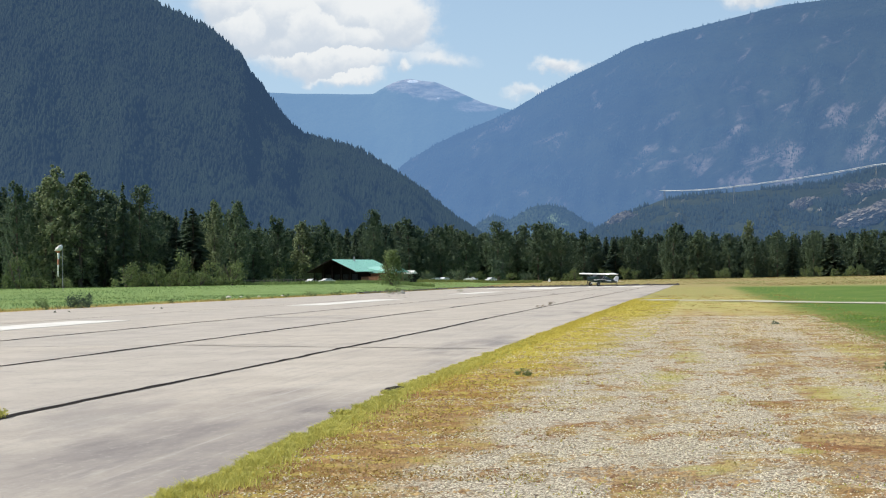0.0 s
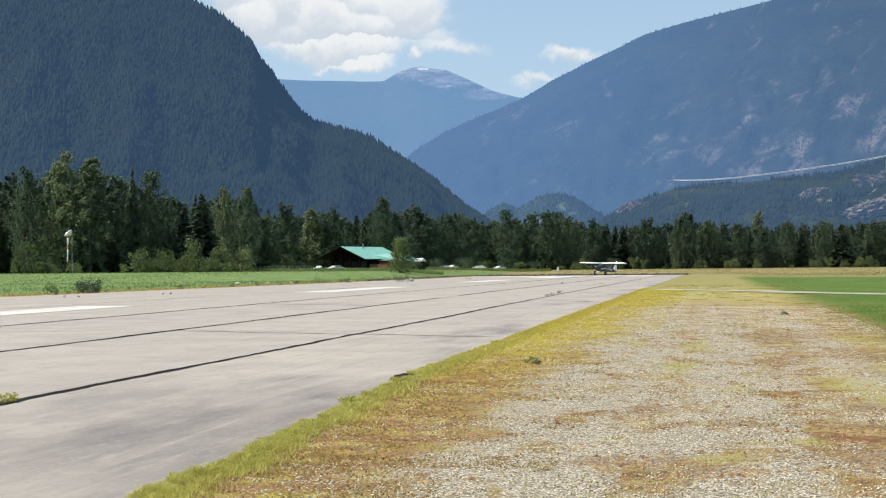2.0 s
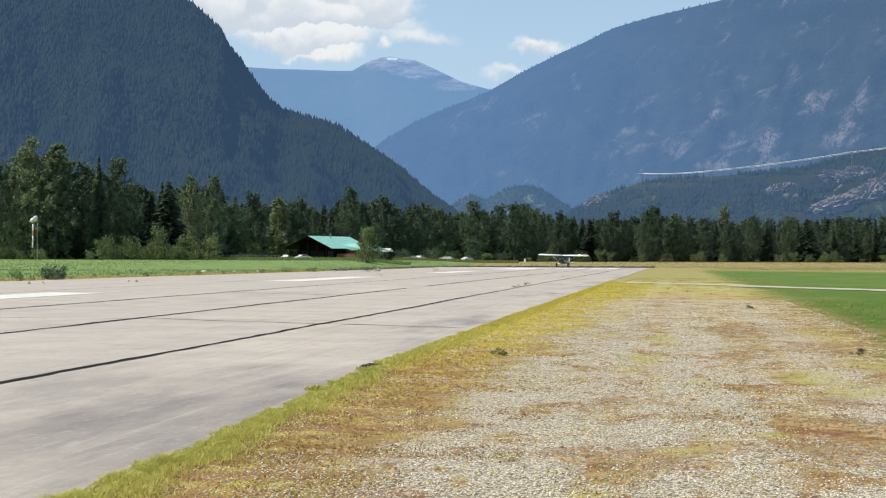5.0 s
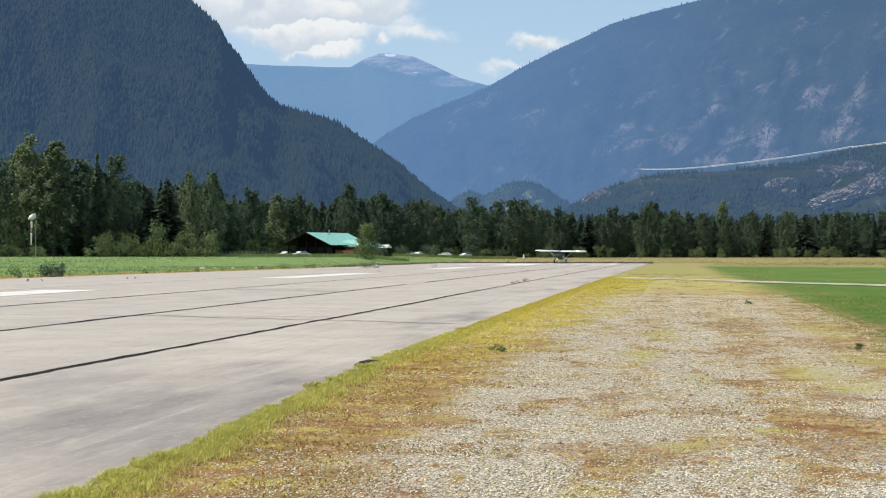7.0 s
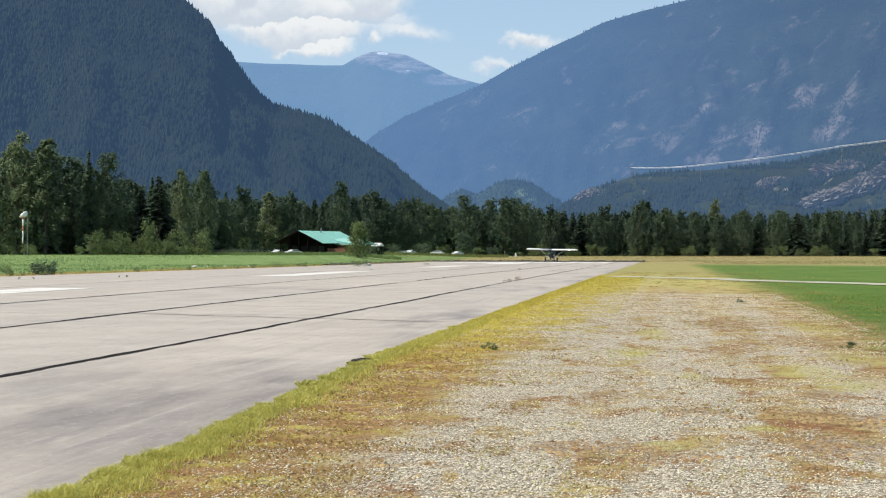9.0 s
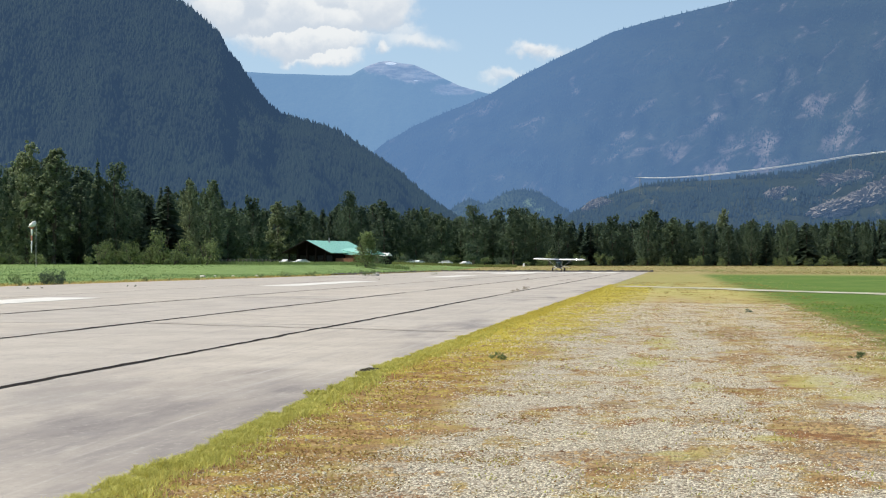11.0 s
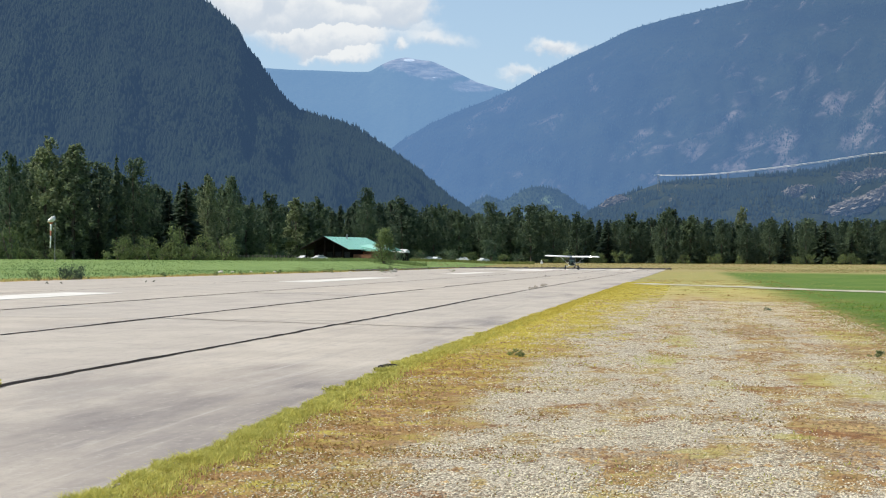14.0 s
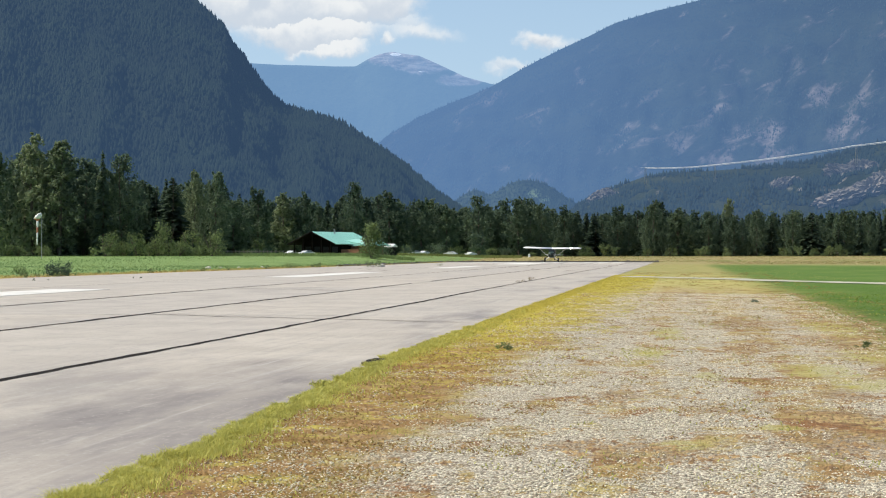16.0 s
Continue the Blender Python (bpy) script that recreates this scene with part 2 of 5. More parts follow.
def slab_material():
    """Weathered concrete: every slab its own tone, with grey stains and rubber streaks along the strip."""
    m = bpy.data.materials.new("weathered_concrete")
    m.use_nodes = True
    n = Nodes(m.node_tree)
    place = n.add("ShaderNodeNewGeometry", 0)
    coarse, grain = n.noise(place, 0.5, 5.0), n.noise(place, 30.0, 4.0, 0.7)
    stain = n.noise(n.stretch(place, 1.0, 0.3, 1.0), 0.32, 6.0, 0.6, 0.25)
    streak = n.noise(n.stretch(place, 3.0, 0.12, 1.0), 0.6, 4.0, 0.6)
    x = n.add("ShaderNodeSeparateXYZ", 0, {0: place})
    colour = n.mix(n.ramp(coarse, 0.35, 0.65), rgb(0.425, 0.376, 0.324), rgb(0.51, 0.458, 0.394))
    colour = n.mix(n.math("MULTIPLY", n.add("ShaderNodeObjectInfo", 5), 0.35), colour, rgb(0.36, 0.34, 0.325))
    y = n.add("ShaderNodeSeparateXYZ", 1, {0: place})
    pool = n.math("SQRT", n.math("ADD", n.math("POWER", n.math("DIVIDE", n.math("ADD", x, 4.75), 2.3), 2.0), n.math("POWER", n.math("DIVIDE", n.math("SUBTRACT", y, 15.0), 5.5), 2.0)))
    pool = n.ramp(n.math("ADD", pool, n.math("MULTIPLY", n.math("SUBTRACT", stain, 0.5), 3.0)), 0.45, 1.4, 1.0, 0.0)
    edge = n.math("MAXIMUM", n.math("MULTIPLY", n.ramp(x, -9.5, -5.0), n.ramp(stain, 0.47, 0.68)), pool)
    brush = n.ramp(n.noise(n.stretch(place, 1.0, 0.28, 1.0), 1.1, 7.0, 0.62, 0.1), 0.3, 0.7, 0.3, 0.95)
    colour = n.mix(n.math("MULTIPLY", edge, brush), colour, rgb(0.17, 0.15, 0.15))
    colour = n.mix(n.ramp(stain, 0.56, 0.75, 0.0, 0.45), colour, rgb(0.24, 0.225, 0.215))
    scratch = n.noise(n.stretch(place, 7.0, 0.6, 1.0), 0.9, 3.0, 0.6)
    colour = n.mix(n.math("MULTIPLY", n.ramp(scratch, 0.56, 0.72, 0.0, 0.35), n.ramp(x, -10.0, -7.0)), colour, rgb(0.5, 0.46, 0.41))
    colour = n.mix(n.ramp(streak, 0.55, 0.75, 0.0, 0.4), colour, rgb(0.27, 0.25, 0.24))
    colour = n.mix(n.ramp(grain, 0.52, 0.72, 0.0, 0.45), colour, rgb(0.25, 0.23, 0.225))
    colour = n.mix(n.ramp(n.noise(place, 9.0, 6.0, 0.78), 0.5, 0.68, 0.0, 0.4), colour, rgb(0.25, 0.23, 0.225))
    colour = n.mix(n.ramp(n.noise(place, 13.0, 5.0, 0.75), 0.55, 0.68, 0.0, 0.35), colour, rgb(0.56, 0.52, 0.47))
    # long wheel and drag marks, and a blotchy weathered skin
    drag = n.noise(n.stretch(place, 5.0, 0.05, 1.0), 1.3, 5.0, 0.65)
    colour = n.mix(n.ramp(drag, 0.55, 0.7, 0.0, 0.3), colour, rgb(0.23, 0.21, 0.21))
    colour = n.mix(n.math("MULTIPLY", n.ramp(drag, 0.44, 0.3, 0.0, 0.5), n.ramp(x, -10.0, -6.5)), colour, rgb(0.52, 0.48, 0.44))
    blotch = n.noise(n.stretch(place, 1.0, 0.5, 1.0), 2.4, 7.0, 0.68, 0.3)
    colour = n.mix(n.ramp(blotch, 0.5, 0.68, 0.0, 0.3), colour, rgb(0.25, 0.228, 0.226))
    relief = n.add("ShaderNodeBump", inputs={"Strength": 0.25, "Distance": 0.006, "Height": grain})
    bsdf = n.add("ShaderNodeBsdfPrincipled", inputs={"Base Color": colour, "Roughness": n.ramp(stain, 0.3, 0.7, 0.92, 0.72), "Specular IOR Level": 0.3, "Normal": relief})
    n.add("ShaderNodeOutputMaterial", inputs={0: bsdf})
    return m


M_slab = slab_material()
M_tar = surface("tar_seal", (0.03, 0.023, 0.019), (0.013, 0.01, 0.009), 2.0, 0.95, 0.3, gloss=0.12)
M_spall = surface("spalled_concrete", (0.37, 0.33, 0.29), (0.24, 0.21, 0.185), 3.0, 0.95, 0.4, gloss=0.2)
M_white = surface("worn_white_paint", (0.76, 0.74, 0.7), (0.56, 0.535, 0.5), 0.6, 0.8, 0.1, 9.0)
M_soil = surface("dark_soil", (0.06, 0.05, 0.04), (0.025, 0.02, 0.018), 0.8, 0.95, 0.5)
M_chalk = surface("pale_gravel_path", (0.62, 0.58, 0.5), (0.45, 0.42, 0.36), 0.8, 0.95, 0.4)
M_track = surface("worn_pale_track", (0.52, 0.49, 0.39), (0.33, 0.32, 0.22), 0.5, 0.95, 0.4, 3.0)
M_stone = surface("pebble", (0.95, 0.87, 0.68), (0.46, 0.39, 0.28), 8.0, 0.9, 0.2, 40.0, per_island=0.9)
M_moss = surface("dead_moss", (0.45, 0.31, 0.14), (0.17, 0.09, 0.045), 5.0, 0.95, 0.4, 30.0, per_island=0.9)
M_bark = surface("bark", (0.16, 0.13, 0.1), (0.06, 0.05, 0.04), 2.0, 0.95, 0.6, 12.0, stretch=(1, 1, 0.25))
M_broad = leafage("broad_leaves", (0.155, 0.21, 0.118), (0.062, 0.1, 0.07), 0.9, 0.42)
# paler leaf tone; on the left trees it also carries sunlight in the colour
M_pale = leafage("pale_leaves", (0.285, 0.335, 0.185), (0.112, 0.152, 0.09), 0.9, 0.42)
M_pine = leafage("needles", (0.12, 0.165, 0.098), (0.055, 0.088, 0.064), 0.8, 0.42)
M_scrub = leafage("scrub_leaves", (0.23, 0.29, 0.12), (0.085, 0.125, 0.055), 0.9, 0.42)
M_blade = leafage("verge_grass", (0.64, 0.6, 0.17), (0.37, 0.37, 0.085), 1.2, 0.3)
M_dry = leafage("dry_grass", (0.5, 0.45, 0.16), (0.28, 0.14, 0.05), 1.2, 0.35)
M_sward = leafage("yellow_sward", (0.66, 0.56, 0.12), (0.48, 0.4, 0.085), 1.0, 0.4)
M_twig = leafage("brown_weed", (0.24, 0.19, 0.11), (0.12, 0.09, 0.05), 1.0, 0.3)
M_straw = leafage("straw_grass", (0.34, 0.3, 0.125), (0.26, 0.24, 0.09), 0.4, 0.6)
M_rust = leafage("rust_grass", (0.42, 0.28, 0.12), (0.26, 0.17, 0.07), 0.7, 0.5)
M_olive = leafage("olive_grass", (0.29, 0.31, 0.1), (0.2, 0.23, 0.075), 0.7, 0.5)
M_hay = leafage("hay_grass", (0.27, 0.345, 0.13), (0.125, 0.2, 0.078), 0.8, 0.6)
M_clover = leafage("clover", (0.17, 0.26, 0.095), (0.085, 0.15, 0.055), 0.8, 0.5)
M_field = leafage("field_grass", (0.22, 0.325, 0.06), (0.155, 0.25, 0.042), 0.6, 0.45)
M_roof = surface("green_metal_roof", (0.34, 0.67, 0.58), (0.28, 0.58, 0.5), 0.6, 0.45, 0.05)
M_log = surface("dark_stained_timber", (0.016, 0.012, 0.01), (0.008, 0.006, 0.005), 1.5, 0.95, 0.3, 14.0, stretch=(0.3, 0.3, 2), gloss=0.1)
M_board = surface("reddish_boards", (0.3, 0.14, 0.075), (0.18, 0.08, 0.045), 1.5, 0.8, 0.3, 14.0)
M_glass = surface("dark_glass", (0.015, 0.018, 0.02), (0.01, 0.012, 0.014), 2.0, 0.3, 0.0)
M_tin = surface("white_metal", (0.8, 0.8, 0.79), (0.66, 0.66, 0.65), 1.0, 0.4, 0.03)
M_green = surface("green_aircraft_paint", (0.004, 0.034, 0.022), (0.003, 0.022, 0.015), 2.0, 0.45, 0.02, clear=0.15)
M_cream = surface("white_aircraft_paint", (0.84, 0.84, 0.82), (0.74, 0.74, 0.72), 2.0, 0.35, 0.02, clear=0.4)
M_rubber = surface("rubber", (0.03, 0.03, 0.03), (0.015, 0.015, 0.015), 6.0, 0.85, 0.2)
M_steel = surface("grey_metal", (0.42, 0.42, 0.43), (0.28, 0.28, 0.29), 4.0, 0.4, 0.05, metal=0.7)
M_wire = surface("bright_cable", (0.85, 0.86, 0.88), (0.7, 0.72, 0.75), 0.1, 0.35, 0.0, metal=0.3)
M_red = surface("faded_red_cloth", (0.62, 0.27, 0.17), (0.5, 0.18, 0.11), 3.0, 0.85, 0.2)
M_post = surface("weathered_wood", (0.3, 0.27, 0.23), (0.17, 0.15, 0.12), 3.0, 0.9, 0.4)
M_carpaint = surface("pale_car_paint", (0.75, 0.76, 0.77), (0.66, 0.67, 0.68), 1.0, 0.25, 0.0, clear=0.8)


def lamp_glass():
    m = bpy.data.materials.new("landing_light_glass")
    m.use_nodes = True
    n = Nodes(m.node_tree)
    n.add("ShaderNodeOutputMaterial", inputs={0: n.add("ShaderNodeEmission", inputs={0: rgb(1, 0.98, 0.94), 1: 14.0})})
    return m


M_lamp = lamp_glass()


# ---- building helpers ----
def joined(name, bm, material, parent=None, label="", smooth=False):
    me = bpy.data.meshes.new(name)
    bm.to_mesh(me)
    bm.free()
    me.materials.append(material)
    if smooth:
        me.shade_smooth()
    ob = new(name, me)
    ob.parent = parent
    if label:
        ob["label"] = label
    return ob


def part(name, bm, material, parent, label="", smooth=False):
    return joined(name, bm, material, parent, label, smooth)


def from_arrays(name, verts, faces, material, parent=None, smooth=False):
    me = bpy.data.meshes.new(name)
    verts, faces = np.asarray(verts, dtype=np.float32), np.asarray(faces, dtype=np.int32)
    k = faces.shape[1]
    me.vertices.add(len(verts))
    me.vertices.foreach_set("co", verts.ravel())
    me.loops.add(faces.size)
    me.loops.foreach_set("vertex_index", faces.ravel())
    me.polygons.add(len(faces))
    me.polygons.foreach_set("loop_start", np.arange(0, faces.size, k, dtype=np.int32))
    me.update(calc_edges=True)
    me.materials.append(material)
    if smooth:
        me.shade_smooth()
    ob = new(name, me)
    ob.parent = parent
    return ob


def box(bm, x0, y0, z0, x1, y1, z1, m=None, bevel=0.0):
    geo = bmesh.ops.create_cube(bm, size=1.0)["verts"]
    for v in geo:
        v.co = Vector(((x0 + x1) / 2 + v.co.x * (x1 - x0), (y0 + y1) / 2 + v.co.y * (y1 - y0), (z0 + z1) / 2 + v.co.z * (z1 - z0)))
    if bevel:
        edges = {e for v in geo for e in v.link_edges}
        geo = bmesh.ops.bevel(bm, geom=list(edges), offset=bevel, segments=2, affect="EDGES")["verts"] + [v for v in geo if v.is_valid]
    if m is not None:
        for v in set(geo):
            v.co = m @ v.co
    return bm


def rod(bm, a, b, r0, r1=None, sides=8, caps=True):
    """A straight tapered bar from a to b."""
    a, b = Vector(a), Vector(b)
    geo = bmesh.ops.create_cone(bm, cap_ends=caps, segments=sides, radius1=r0, radius2=r0 if r1 is None else r1, depth=(b - a).length)["verts"]
    m = Matrix.Translation((a + b) / 2) @ (b - a).to_track_quat("Z", "Y").to_matrix().to_4x4()
    for v in geo:
        v.co = m @ v.co
    return bm


def loft(bm, rings, caps=True):
    """Skin through rings of equal length."""
    loops = [[bm.verts.new(p) for p in ring] for ring in rings]
    n = len(loops[0])
    for r0, r1 in zip(loops, loops[1:]):
        for i in range(n):
            bm.faces.new((r0[i], r0[(i + 1) % n], r1[(i + 1) % n], r1[i]))
    if caps:
        bm.faces.new(loops[0][::-1])
        bm.faces.new(loops[-1])
    bmesh.ops.recalc_face_normals(bm, faces=bm.faces)
    return bm


def thing(name, m, label, category, group="", kind=""):
    ob = new(name)
    ob.empty_display_size = 0.2
    ob.matrix_basis = m
    return tagged(ob, label, category, group, kind)


def soft(a):
    a = np.clip(a, 0.0, 1.0)
    return a * a * (3 - 2 * a)


def site(bearing, d):
    """The place at a bearing (in 1/2700 from the view's axis) and a distance along that axis."""
    s, c = math.sin(VALLEY), math.cos(VALLEY)
    right = bearing / 2700 * d
    return right * c - d * s, right * s + d * c


# the fall is even along each slab
DIP_AT = np.arange(-24.0, 900.0, 30.8)
DIP_BY = 0.15 * soft((DIP_AT - 60) / 190)


def dip(y):
    """The strip falls a hand's breadth towards its far end."""
    return np.interp(y, DIP_AT, DIP_BY)


def ground_z(x, y):
    """Flat along the strip; the fields rise a little to the woods."""
    x, y = np.asarray(x, float), np.asarray(y, float)
    r = np.hypot(x, y)
    left = soft((-x - 46) / 22)
    return (0.75 + 0.45 * left) * soft((r - (300 - 100 * left)) / 110) - dip(y)


# ---- ground ----
# patches on the shoulder: place, half breadth, half length
RUSTY = ((1.34, 13.1, 0.9, 1.3), (1.65, 15.2, 0.7, 1.1), (-0.31, 12.3, 0.75, 1.0), (-0.8, 12.6, 0.4, 0.6), (1.41, 35.0, 1.2, 3.4), (-0.69, 17.2, 0.4, 0.9), (-2.77, 13.4, 0.55, 1.6), (-2.4, 14.6, 0.4, 0.7), (1.8, 17.4, 0.5, 1.0), (1.2, 26.0, 0.6, 1.6), (-2.4, 27.0, 0.4, 3.0), (0.4, 15.6, 0.35, 0.4), (2.6, 28.0, 0.6, 2.5), (-2.9, 18.0, 0.4, 3.0))
GRASSY = ((1.9, 21.0, 0.6, 2.0), (2.15, 19.0, 0.55, 1.3), (0.34, 20.0, 0.25, 0.9), (0.01, 12.8, 0.3, 0.4), (-0.47, 24.7, 0.5, 2.0), (2.9, 24.0, 0.6, 2.5), (-3.2, 24.0, 0.5, 3.0), (0.9, 14.2, 0.3, 0.3), (3.2, 33.0, 0.7, 4.0), (-0.2, 31.0, 0.4, 3.0))


def patch_amount(spots, x, y):
    """How far places lie within the patches, 0 to 1."""
    out = np.zeros(len(x))
    for px, py, wide, long in spots:
        out = np.maximum(out, soft((1.6 - np.hypot((x - px) / wide, (y - py) / long)) / 1.4))
    return out


def ground_material():
    m = bpy.data.materials.new("field_ground")
    m.use_nodes = True
    n = Nodes(m.node_tree)
    place = n.add("ShaderNodeTexCoord", 3)
    x = n.add("ShaderNodeSeparateXYZ", 0, {0: place})
    y = n.add("ShaderNodeSeparateXYZ", 1, {0: place})
    big, mid, fine = n.noise(place, 0.22, 5.0), n.noise(place, 1.3, 5.0, 0.6), n.noise(place, 14.0, 4.0, 0.65)
    shift = n.math("ADD", n.math("MULTIPLY", n.math("SUBTRACT", big, 0.5), 2.6), n.math("MULTIPLY", n.math("SUBTRACT", mid, 0.5), 1.6))
    xn = n.math("ADD", x, shift)
    # dry ground with rust-coloured moss
    dry = n.mix(n.ramp(mid, 0.35, 0.65), rgb(0.36, 0.22, 0.09), rgb(0.5, 0.41, 0.17))
    dry = n.mix(n.ramp(n.noise(place, 0.8, 6.0, 0.65, 0.4), 0.5, 0.6, 0.0, 0.85), dry, rgb(0.27, 0.115, 0.045))
    speck = n.noise(n.stretch(place, 1.0, 0.7, 1.0), 6.0, 6.0, 0.7)
    dry = n.mix(n.ramp(speck, 0.5, 0.66, 0.0, 0.75), dry, rgb(0.14, 0.075, 0.04))
    dry = n.mix(n.ramp(speck, 0.46, 0.34, 0.0, 0.6), dry, rgb(0.5, 0.43, 0.28))
    # crushed stone
    stone = n.add("ShaderNodeTexVoronoi", 1, {"Vector": place, "Scale": 46.0, "Randomness": 1.0})
    pale = n.mix(n.add("ShaderNodeSeparateXYZ", 0, {0: stone}), rgb(0.28, 0.235, 0.18), rgb(0.92, 0.84, 0.67))
    cell = n.add("ShaderNodeTexVoronoi", 0, {"Vector": place, "Scale": 46.0, "Randomness": 1.0})
    # shade in the gaps between stones, put in as dark brown
    pale = n.mix(n.ramp(cell, 0.45, 0.85), pale, rgb(0.2, 0.155, 0.1))
    track = n.math("MULTIPLY", n.ramp(xn, -3.1, -2.0), n.ramp(xn, 2.2, 3.4, 1.0, 0.0))
    track = n.math("MULTIPLY", track, n.ramp(y, 28.0, 85.0, 1.0, 0.12))
    def strip(at, half, amount):
        return n.ramp(n.math("ABSOLUTE", n.math("SUBTRACT", x, at)), half, half * 0.3, 0.0, amount)

    grown = n.math("MAXIMUM", n.math("MAXIMUM", strip(1.35, 0.75, 0.12), strip(-2.9, 0.7, 0.1)), n.math("MAXIMUM", strip(-0.45, 0.4, 0.07), strip(3.4, 0.9, 0.1)))
    bare = n.ramp(n.math("ADD", n.noise(n.stretch(place, 1.0, 0.55, 1.0), 1.1, 8.0, 0.7, 0.4), n.math("ADD", grown, n.math("MULTIPLY", fine, 0.3))), 0.675, 0.765, 1.0, 0.0)
    colour = n.mix(n.math("MULTIPLY", track, bare), dry, pale)
    def patchy(spots):
        total = None
        for px, py, wide, long in spots:
            du, dv = n.math("DIVIDE", n.math("SUBTRACT", x, px), wide), n.math("DIVIDE", n.math("SUBTRACT", y, py), long)
            one = n.ramp(n.math("SQRT", n.math("ADD", n.math("MULTIPLY", du, du), n.math("MULTIPLY", dv, dv))), 0.2, 1.6, 1.0, 0.0)
            total = one if total is None else n.math("MAXIMUM", total, one)
        return n.ramp(n.math("ADD", total, n.math("MULTIPLY", n.math("SUBTRACT", n.noise(place, 3.4, 8.0, 0.78), 0.5), 3.2)), 0.55, 0.95)

    colour = n.mix(n.math("MULTIPLY", patchy(RUSTY), 0.62), colour, n.mix(n.ramp(n.noise(place, 9.0, 6.0, 0.75), 0.42, 0.58), rgb(0.12, 0.066, 0.032), rgb(0.42, 0.29, 0.15)))
    colour = n.mix(n.math("MULTIPLY", patchy(GRASSY), 0.55), colour, rgb(0.48, 0.44, 0.14))
    # dark brown flecks: thatch, plus shade between clumps put into the colour
    dark_gaps = n.noise(n.stretch(place, 1.0, 0.8, 1.0), 9.0, 5.0, 0.7)
    colour = n.mix(n.ramp(dark_gaps, 0.54, 0.64, 0.0, 0.62), colour, rgb(0.15, 0.085, 0.045))
    # yellow-green verge beside the slabs
    verge = n.math("MULTIPLY", n.ramp(x, -4.6, -4.3), n.ramp(xn, -3.0, -1.9, 1.0, 0.0))
    vg = n.mix(n.ramp(mid, 0.35, 0.65), rgb(0.45, 0.35, 0.08), rgb(0.56, 0.48, 0.09))
    vg = n.mix(n.math("MULTIPLY", n.math("MAXIMUM", n.ramp(speck, 0.48, 0.6, 0.0, 0.8), n.ramp(n.noise(place, 1.6, 5.0, 0.65), 0.4, 0.53, 0.0, 0.92)), n.ramp(y, 34.0, 19.0)), vg, rgb(0.29, 0.135, 0.05))
    vg = n.mix(n.ramp(y, 24.0, 12.0, 0.0, 0.25), vg, rgb(0.36, 0.29, 0.13))
    colour = n.mix(n.math("MULTIPLY", verge, n.ramp(n.noise(place, 0.7, 5.0), 0.36, 0.5, 0.35, 1.0)), colour, vg)
    colour = n.mix(n.math("MULTIPLY", n.ramp(n.math("ADD", n.math("ABSOLUTE", xn), n.ramp(y, 42.0, 84.0, 0.0, 4.0)), 1.5, 4.0), n.math("MULTIPLY", n.ramp(y, 40.0, 90.0), n.ramp(x, -4.6, -4.4))), colour, n.mix(n.ramp(n.noise(place, 0.4, 6.0, 0.65), 0.35, 0.65), n.mix(n.ramp(y, 85.0, 135.0), rgb(0.33, 0.32, 0.1), rgb(0.25, 0.26, 0.085)), n.mix(n.ramp(y, 85.0, 135.0), rgb(0.46, 0.38, 0.15), rgb(0.37, 0.3, 0.12))))
    # mown grass to the right
    lawn_patch = n.ramp(n.noise(n.stretch(place, 0.5, 0.25, 1.0), 0.35, 6.0, 0.65), 0.4, 0.66, 0.0, 0.6)
    lawn = n.mix(n.ramp(n.math("ADD", n.math("MULTIPLY", mid, 0.5), n.math("MULTIPLY", fine, 0.5)), 0.35, 0.65), rgb(0.062, 0.125, 0.018), rgb(0.108, 0.186, 0.03))
    lawn = n.mix(lawn_patch, lawn, rgb(0.15, 0.2, 0.042))
    colour = n.mix(n.math("MULTIPLY", n.ramp(xn, 3.0, 5.4), n.ramp(n.math("ADD", y, n.math("MULTIPLY", x, 0.6)), 200.0, 270.0, 1.0, 0.0)), colour, lawn)
    # uncut straw-coloured grass in the distance
    tall = n.mix(n.ramp(n.noise(n.stretch(place, 0.15, 0.8, 1.0), 0.25, 5.0), 0.4, 0.62), rgb(0.36, 0.27, 0.13), rgb(0.25, 0.25, 0.09))
    colour = n.mix(n.ramp(n.math("ADD", y, n.math("MULTIPLY", x, 0.6)), 205.0, 265.0), colour, tall)
    # green hay field to the left
    hay = n.mix(n.ramp(n.math("ADD", n.math("MULTIPLY", big, 0.5), n.math("MULTIPLY", mid, 0.5)), 0.38, 0.62), rgb(0.13, 0.21, 0.065), rgb(0.22, 0.31, 0.105))
    colour = n.mix(n.ramp(xn, -44.5, -46.5), colour, hay)
    # ground below the slabs, painted dark for the shade in the joints
    bed = n.math("MULTIPLY", n.ramp(x, -4.42, -4.44), n.math("MULTIPLY", n.ramp(x, -42.46, -42.44), n.ramp(y, 284.2, 284.0)))
    colour = n.mix(bed, colour, rgb(0.03, 0.026, 0.024))
    relief = n.add("ShaderNodeBump", inputs={"Strength": n.ramp(y, 25.0, 110.0, 0.9, 0.06), "Distance": 0.05, "Height": n.math("ADD", n.math("ADD", speck, n.math("MULTIPLY", fine, 0.5)), n.math("MULTIPLY", cell, -0.5))})
    bsdf = n.add("ShaderNodeBsdfPrincipled", inputs={"Base Color": colour, "Roughness": 0.95, "Specular IOR Level": 0.2, "Normal": relief})
    n.add("ShaderNodeOutputMaterial", inputs={0: bsdf})
    return m


